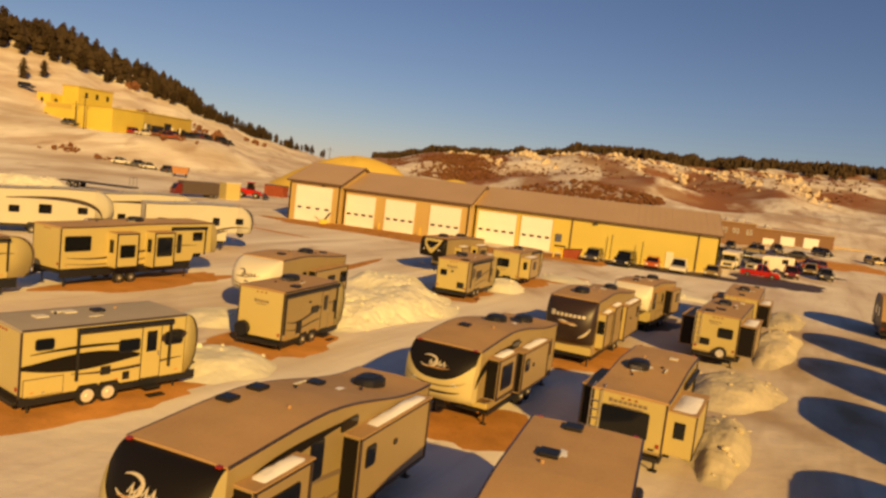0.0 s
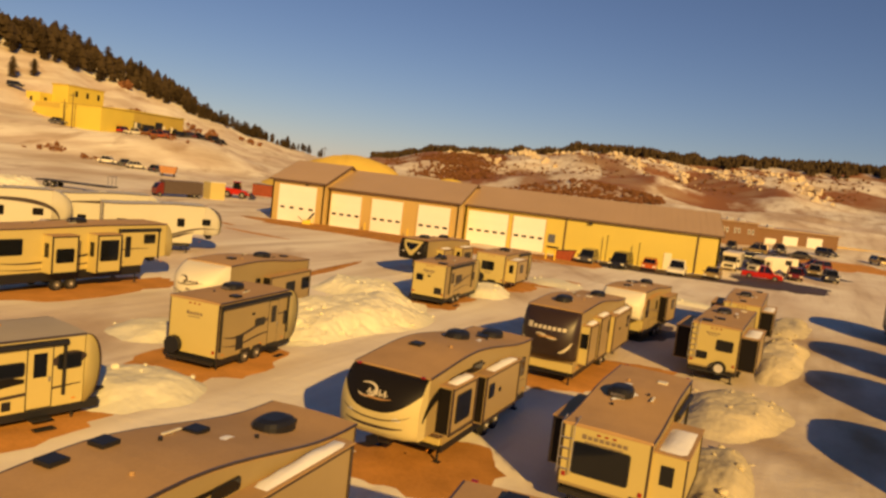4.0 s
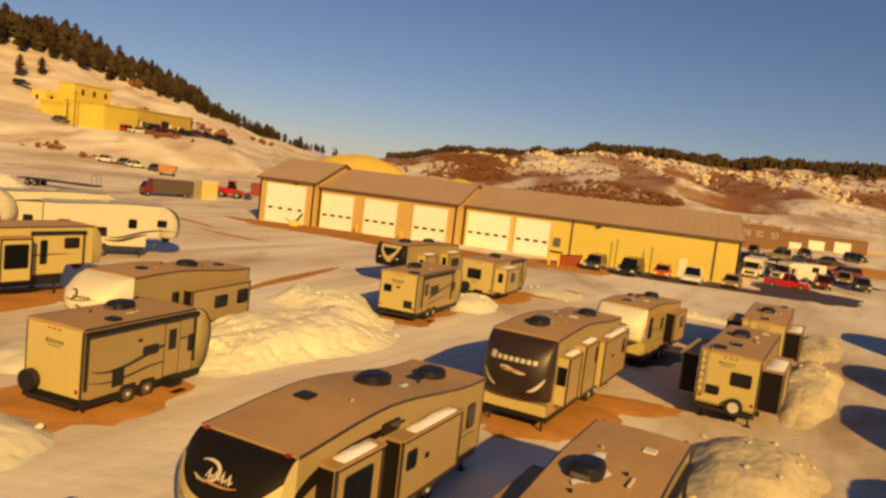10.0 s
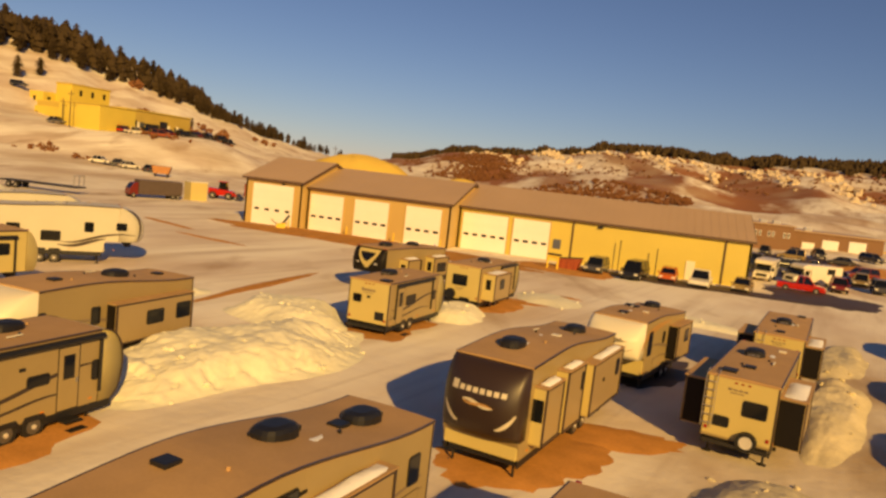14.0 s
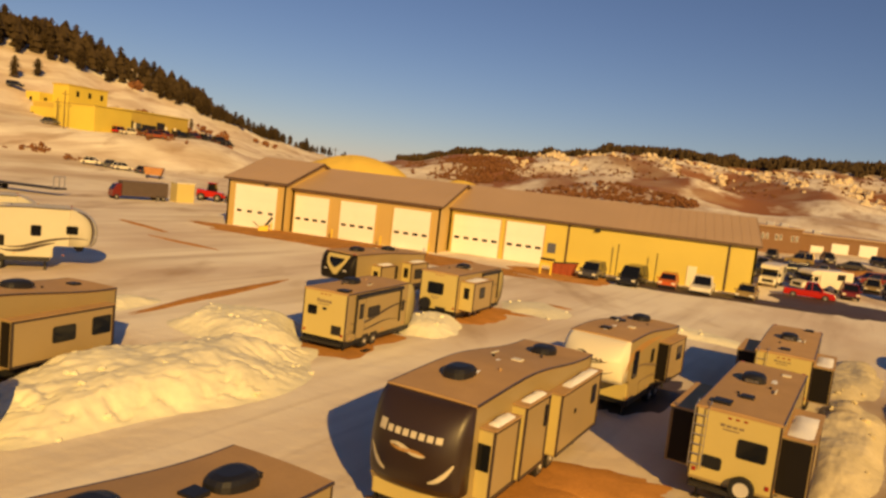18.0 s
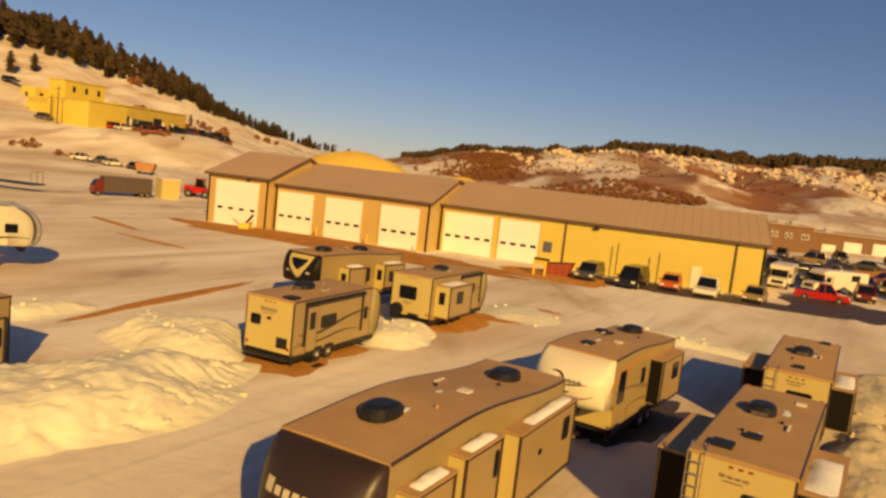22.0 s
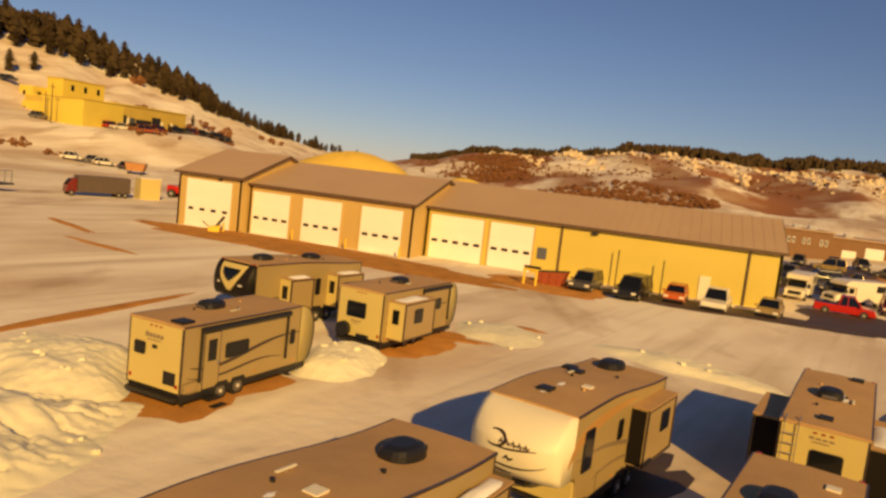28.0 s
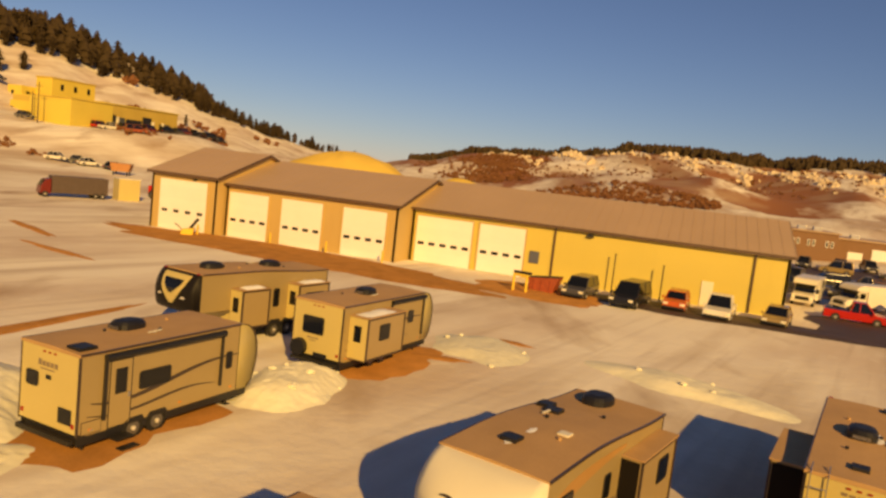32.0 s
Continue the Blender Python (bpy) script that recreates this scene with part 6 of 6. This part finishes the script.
# ---- trees, brush and rock on the hills ----
def pine_meshes(seed, h=10.0):
    rng = random.Random(seed)
    bt = rod((0, 0, -0.6), (0, 0, h * 0.95), 0.17 * h / 10, None, 6, 0.03)
    bm = bmesh.new()
    layers = 10
    for i in range(layers):
        f = i / (layers - 1)
        z0 = h * (0.12 + 0.80 * f)
        r = h * (0.10 + 0.17 * math.sin(math.pi * (0.22 + 0.72 * f)) ** 0.8) * rng.uniform(0.7, 1.15)
        lift = h * (0.15 - 0.07 * f)
        n = 11
        top = bm.verts.new((rng.uniform(-0.06, 0.06) * h * 0.1, rng.uniform(-0.06, 0.06) * h * 0.1, z0 + lift))
        ring = []
        a0 = rng.uniform(0, 6)
        for k in range(n * 2):
            a = a0 + k / (n * 2) * math.tau
            q = r * (rng.uniform(0.75, 1.15) if k % 2 == 0 else rng.uniform(0.5, 0.75))
            ring.append(bm.verts.new((q * math.cos(a), q * math.sin(a), z0 - (0.05 if k % 2 == 0 else -0.02) * h * rng.uniform(0.5, 1.3))))
        for k in range(n * 2):
            bm.faces.new((top, ring[k], ring[(k + 1) % (n * 2)]))
    return bt, bm


pines = []
for sd in range(5):
    bt, bm = pine_meshes(sd)
    p = thing("pine_tree", pose(0, 0, 0), "dark green pine tree on the snowy hillside", "tree", "pines on the hill")
    part("trunk", bt, M_bark, p)
    part("crown", bm, M_pine, p)
    pines.append(p)

rng = random.Random(7)


def hill_at(az, r):
    a = radians(az)
    return HUB.x - r * math.sin(a), HUB.y + r * math.cos(a)


def crest(az):
    for (a0, e0, d0, p0), (a1, e1, d1, p1) in zip(HILLS, HILLS[1:]):
        if a0 <= az <= a1:
            return d0 + (d1 - d0) * smooth(a0, a1, az)


spots = []
for i in range(240):
    az = 25 + 35 * rng.random() ** 0.9
    spread = 0.02 + 0.006 * max(0, az - 30)
    r = crest(az) * (0.985 + rng.random() * (0.03 + spread))
    h = (5.4 + 0.19 * max(0.0, az - 27)) * rng.uniform(0.55, 1.2)
    spots.append((az, r, min(h, 12.5)))
spots += [(47.2, 285, 7.5), (45.9, 292, 6.5), (40.3, 262, 5.5), (37.7, 285, 5.0), (36.0, 300, 4.5)]
for i, (az, r, h) in enumerate(spots):
    x, y = hill_at(az, r)
    m = pose(x, y, terrain(x, y) - 0.2, 0, 0, rng.uniform(0, 360))
    if i < 5:
        t = pines[i]
        t.matrix_world = m
    else:
        t = copy_thing(pines[i % 5], m)
    k = h / 10
    t.scale = (k * rng.uniform(0.9, 1.2), k * rng.uniform(0.9, 1.2), k)


def tree_mass(name, label, count, pick, material, kind="pine"):
    """Many far trees or bushes, too many to count, in one mesh."""
    verts, faces = [], []
    for _ in range(count):
        x, y, h = pick()
        z = terrain(x, y) - 0.3
        if kind == "pine":
            for z0, z1, r in ((0.08, 0.62, 0.30), (0.3, 0.85, 0.32), (0.58, 1.0, 0.26)):
                b = len(verts)
                n = 7
                for k in range(n):
                    a = k / n * math.tau + rng.random()
                    q = h * r * rng.uniform(0.7, 1.25)
                    verts.append((x + q * math.cos(a), y + q * math.sin(a), z + h * (z0 + rng.uniform(-0.04, 0.04))))
                verts.append((x, y, z + h * z1))
                faces += [(b + k, b + (k + 1) % n, b + n) for k in range(n)]
        else:
            for _ in range(9):
                b = len(verts)
                a = rng.random() * math.tau
                d = h * 0.55 * rng.random()
                cx, cy, cz, s = x + d * math.cos(a), y + d * math.sin(a), z + h * rng.uniform(0.25, 0.85), h * rng.uniform(0.16, 0.34)
                for k in range(5):
                    t = k / 5 * math.tau + rng.random()
                    verts.append((cx + s * math.cos(t), cy + s * math.sin(t), cz + s * rng.uniform(-0.4, 0.3)))
                verts += [(cx, cy, cz + s * rng.uniform(0.6, 1.2)), (cx, cy, cz - s)]
                faces += [(b + k, b + (k + 1) % 5, b + 5) for k in range(5)] + [(b + (k + 1) % 5, b + k, b + 6) for k in range(5)]
    me = bpy.data.meshes.new(name)
    me.from_pydata(verts, [], faces)
    me.materials.append(material)
    tagged(new(name, me), label, "woods", kind="stuff")


def pick_far():
    az = rng.uniform(-34, 21)
    dens = 0.05 if az > 14 else 0.11
    thick = 0.05 * smooth(9, 3, az) if az > -6 else 0.07
    clump = 0.5 + 0.9 * noise.noise(Vector((az * 0.55, 2.0, 0.0)))
    r = crest(az) * (0.975 + rng.random() * dens - rng.random() ** 1.4 * thick * max(0.0, clump) * 1.5)
    x, y = hill_at(az, r)
    return x, y, rng.uniform(3.8, 7.0) * (1.0 + 0.45 * noise.noise(Vector((az * 0.9, 7.0, 0.0)))) * (0.95 - 0.15 * smooth(2, 9, az))


def pick_left():
    az = 27.3 + 47 * rng.random() ** 0.9
    r = crest(az) * (1.0 + rng.random() * 0.16)
    x, y = hill_at(az, r)
    return x, y, min(9.5, 4.0 + 0.23 * max(0.0, az - 27)) * rng.uniform(0.55, 1.2)


def pick_brush():
    if rng.random() < 0.45:
        az, r = rng.gauss(14.5, 1.6), rng.uniform(320, 470)
    elif rng.random() < 0.6:
        az, r = rng.uniform(-2, 22), rng.uniform(225, 290)
    else:
        az, r = rng.uniform(-16, 20), rng.uniform(360, 510)
    x, y = hill_at(az, r)
    return x, y, rng.uniform(0.6, 1.7)


def pick_left_brush():
    x, y, wide, tall = rng.choice(((-158, 233, 2.5, 3.6), (-160, 236, 2.5, 3.6), (-164, 246, 3.5, 3.6), (-171, 260, 4.0, 3.6), (-186, 237, 1.5, 2.4), (-209, 257, 0.8, 3.4), (-140, 183, 2.5, 1.8), (-136, 187, 2.0, 1.6), (-130, 148, 1.6, 1.2), (-140, 146, 1.8, 1.4), (-176, 300, 4.0, 3.0)))
    return x + rng.gauss(0, wide), y + rng.gauss(0, wide), tall * rng.uniform(0.55, 1.0)


tree_mass("far_woods", "dark pine woods along the far ridge", 5600, pick_far, M_pine)
tree_mass("hill_woods", "dense dark pine woods on the western hill", 640, pick_left, M_pine)
tree_mass("brush", "red-brown leafless brush on the slopes", 4200, pick_brush, M_bush, "bush")
tree_mass("hill_brush", "dry brush on the western slope", 110, pick_left_brush, M_bush, "bush")


def rocks():
    verts, faces = [], []
    bands = ((12.5, 455, 5.0, 9), (9.0, 470, 6.0, 12), (5.8, 480, 6.0, 9), (1.5, 465, 6.0, 8), (-2.2, 450, 6.0, 8), (-5.2, 440, 5.0, 7), (-7.4, 410, 4.5, 8), (-10.2, 420, 5.0, 7), (-12.3, 380, 4.5, 7))
    for az0, r0, size, n in bands:
        for i in range(n * 7):
            k = rng.gauss(0, 1)
            x, y = hill_at(az0 - 0.9 * k + rng.gauss(0, 0.3), r0 - 26 * k + rng.gauss(0, 5))
            s = size * (0.07 + 0.34 * rng.random() ** 2.2)
            b = len(verts)
            z = terrain(x, y)
            own = bmesh.new()
            bmesh.ops.create_icosphere(own, subdivisions=2, radius=1)
            tall = rng.uniform(0.7, 1.7)
            for v in own.verts:
                f = 1 + 1.1 * noise.noise(v.co * 1.9 + Vector((x, y, 0)))
                verts.append((x + v.co.x * s * f * 1.2, y + v.co.y * s * f, z + s * (v.co.z * f * tall - 0.35)))
            faces += [tuple(b + v.index for v in f.verts) for f in own.faces]
            own.free()
    me = bpy.data.meshes.new("rock_outcrops")
    me.from_pydata(verts, [], faces)
    me.materials.append(M_rock)
    tagged(new("rock_outcrops", me), "pale limestone outcrops breaking through the snowy slope", "rocks", kind="stuff")


rocks()
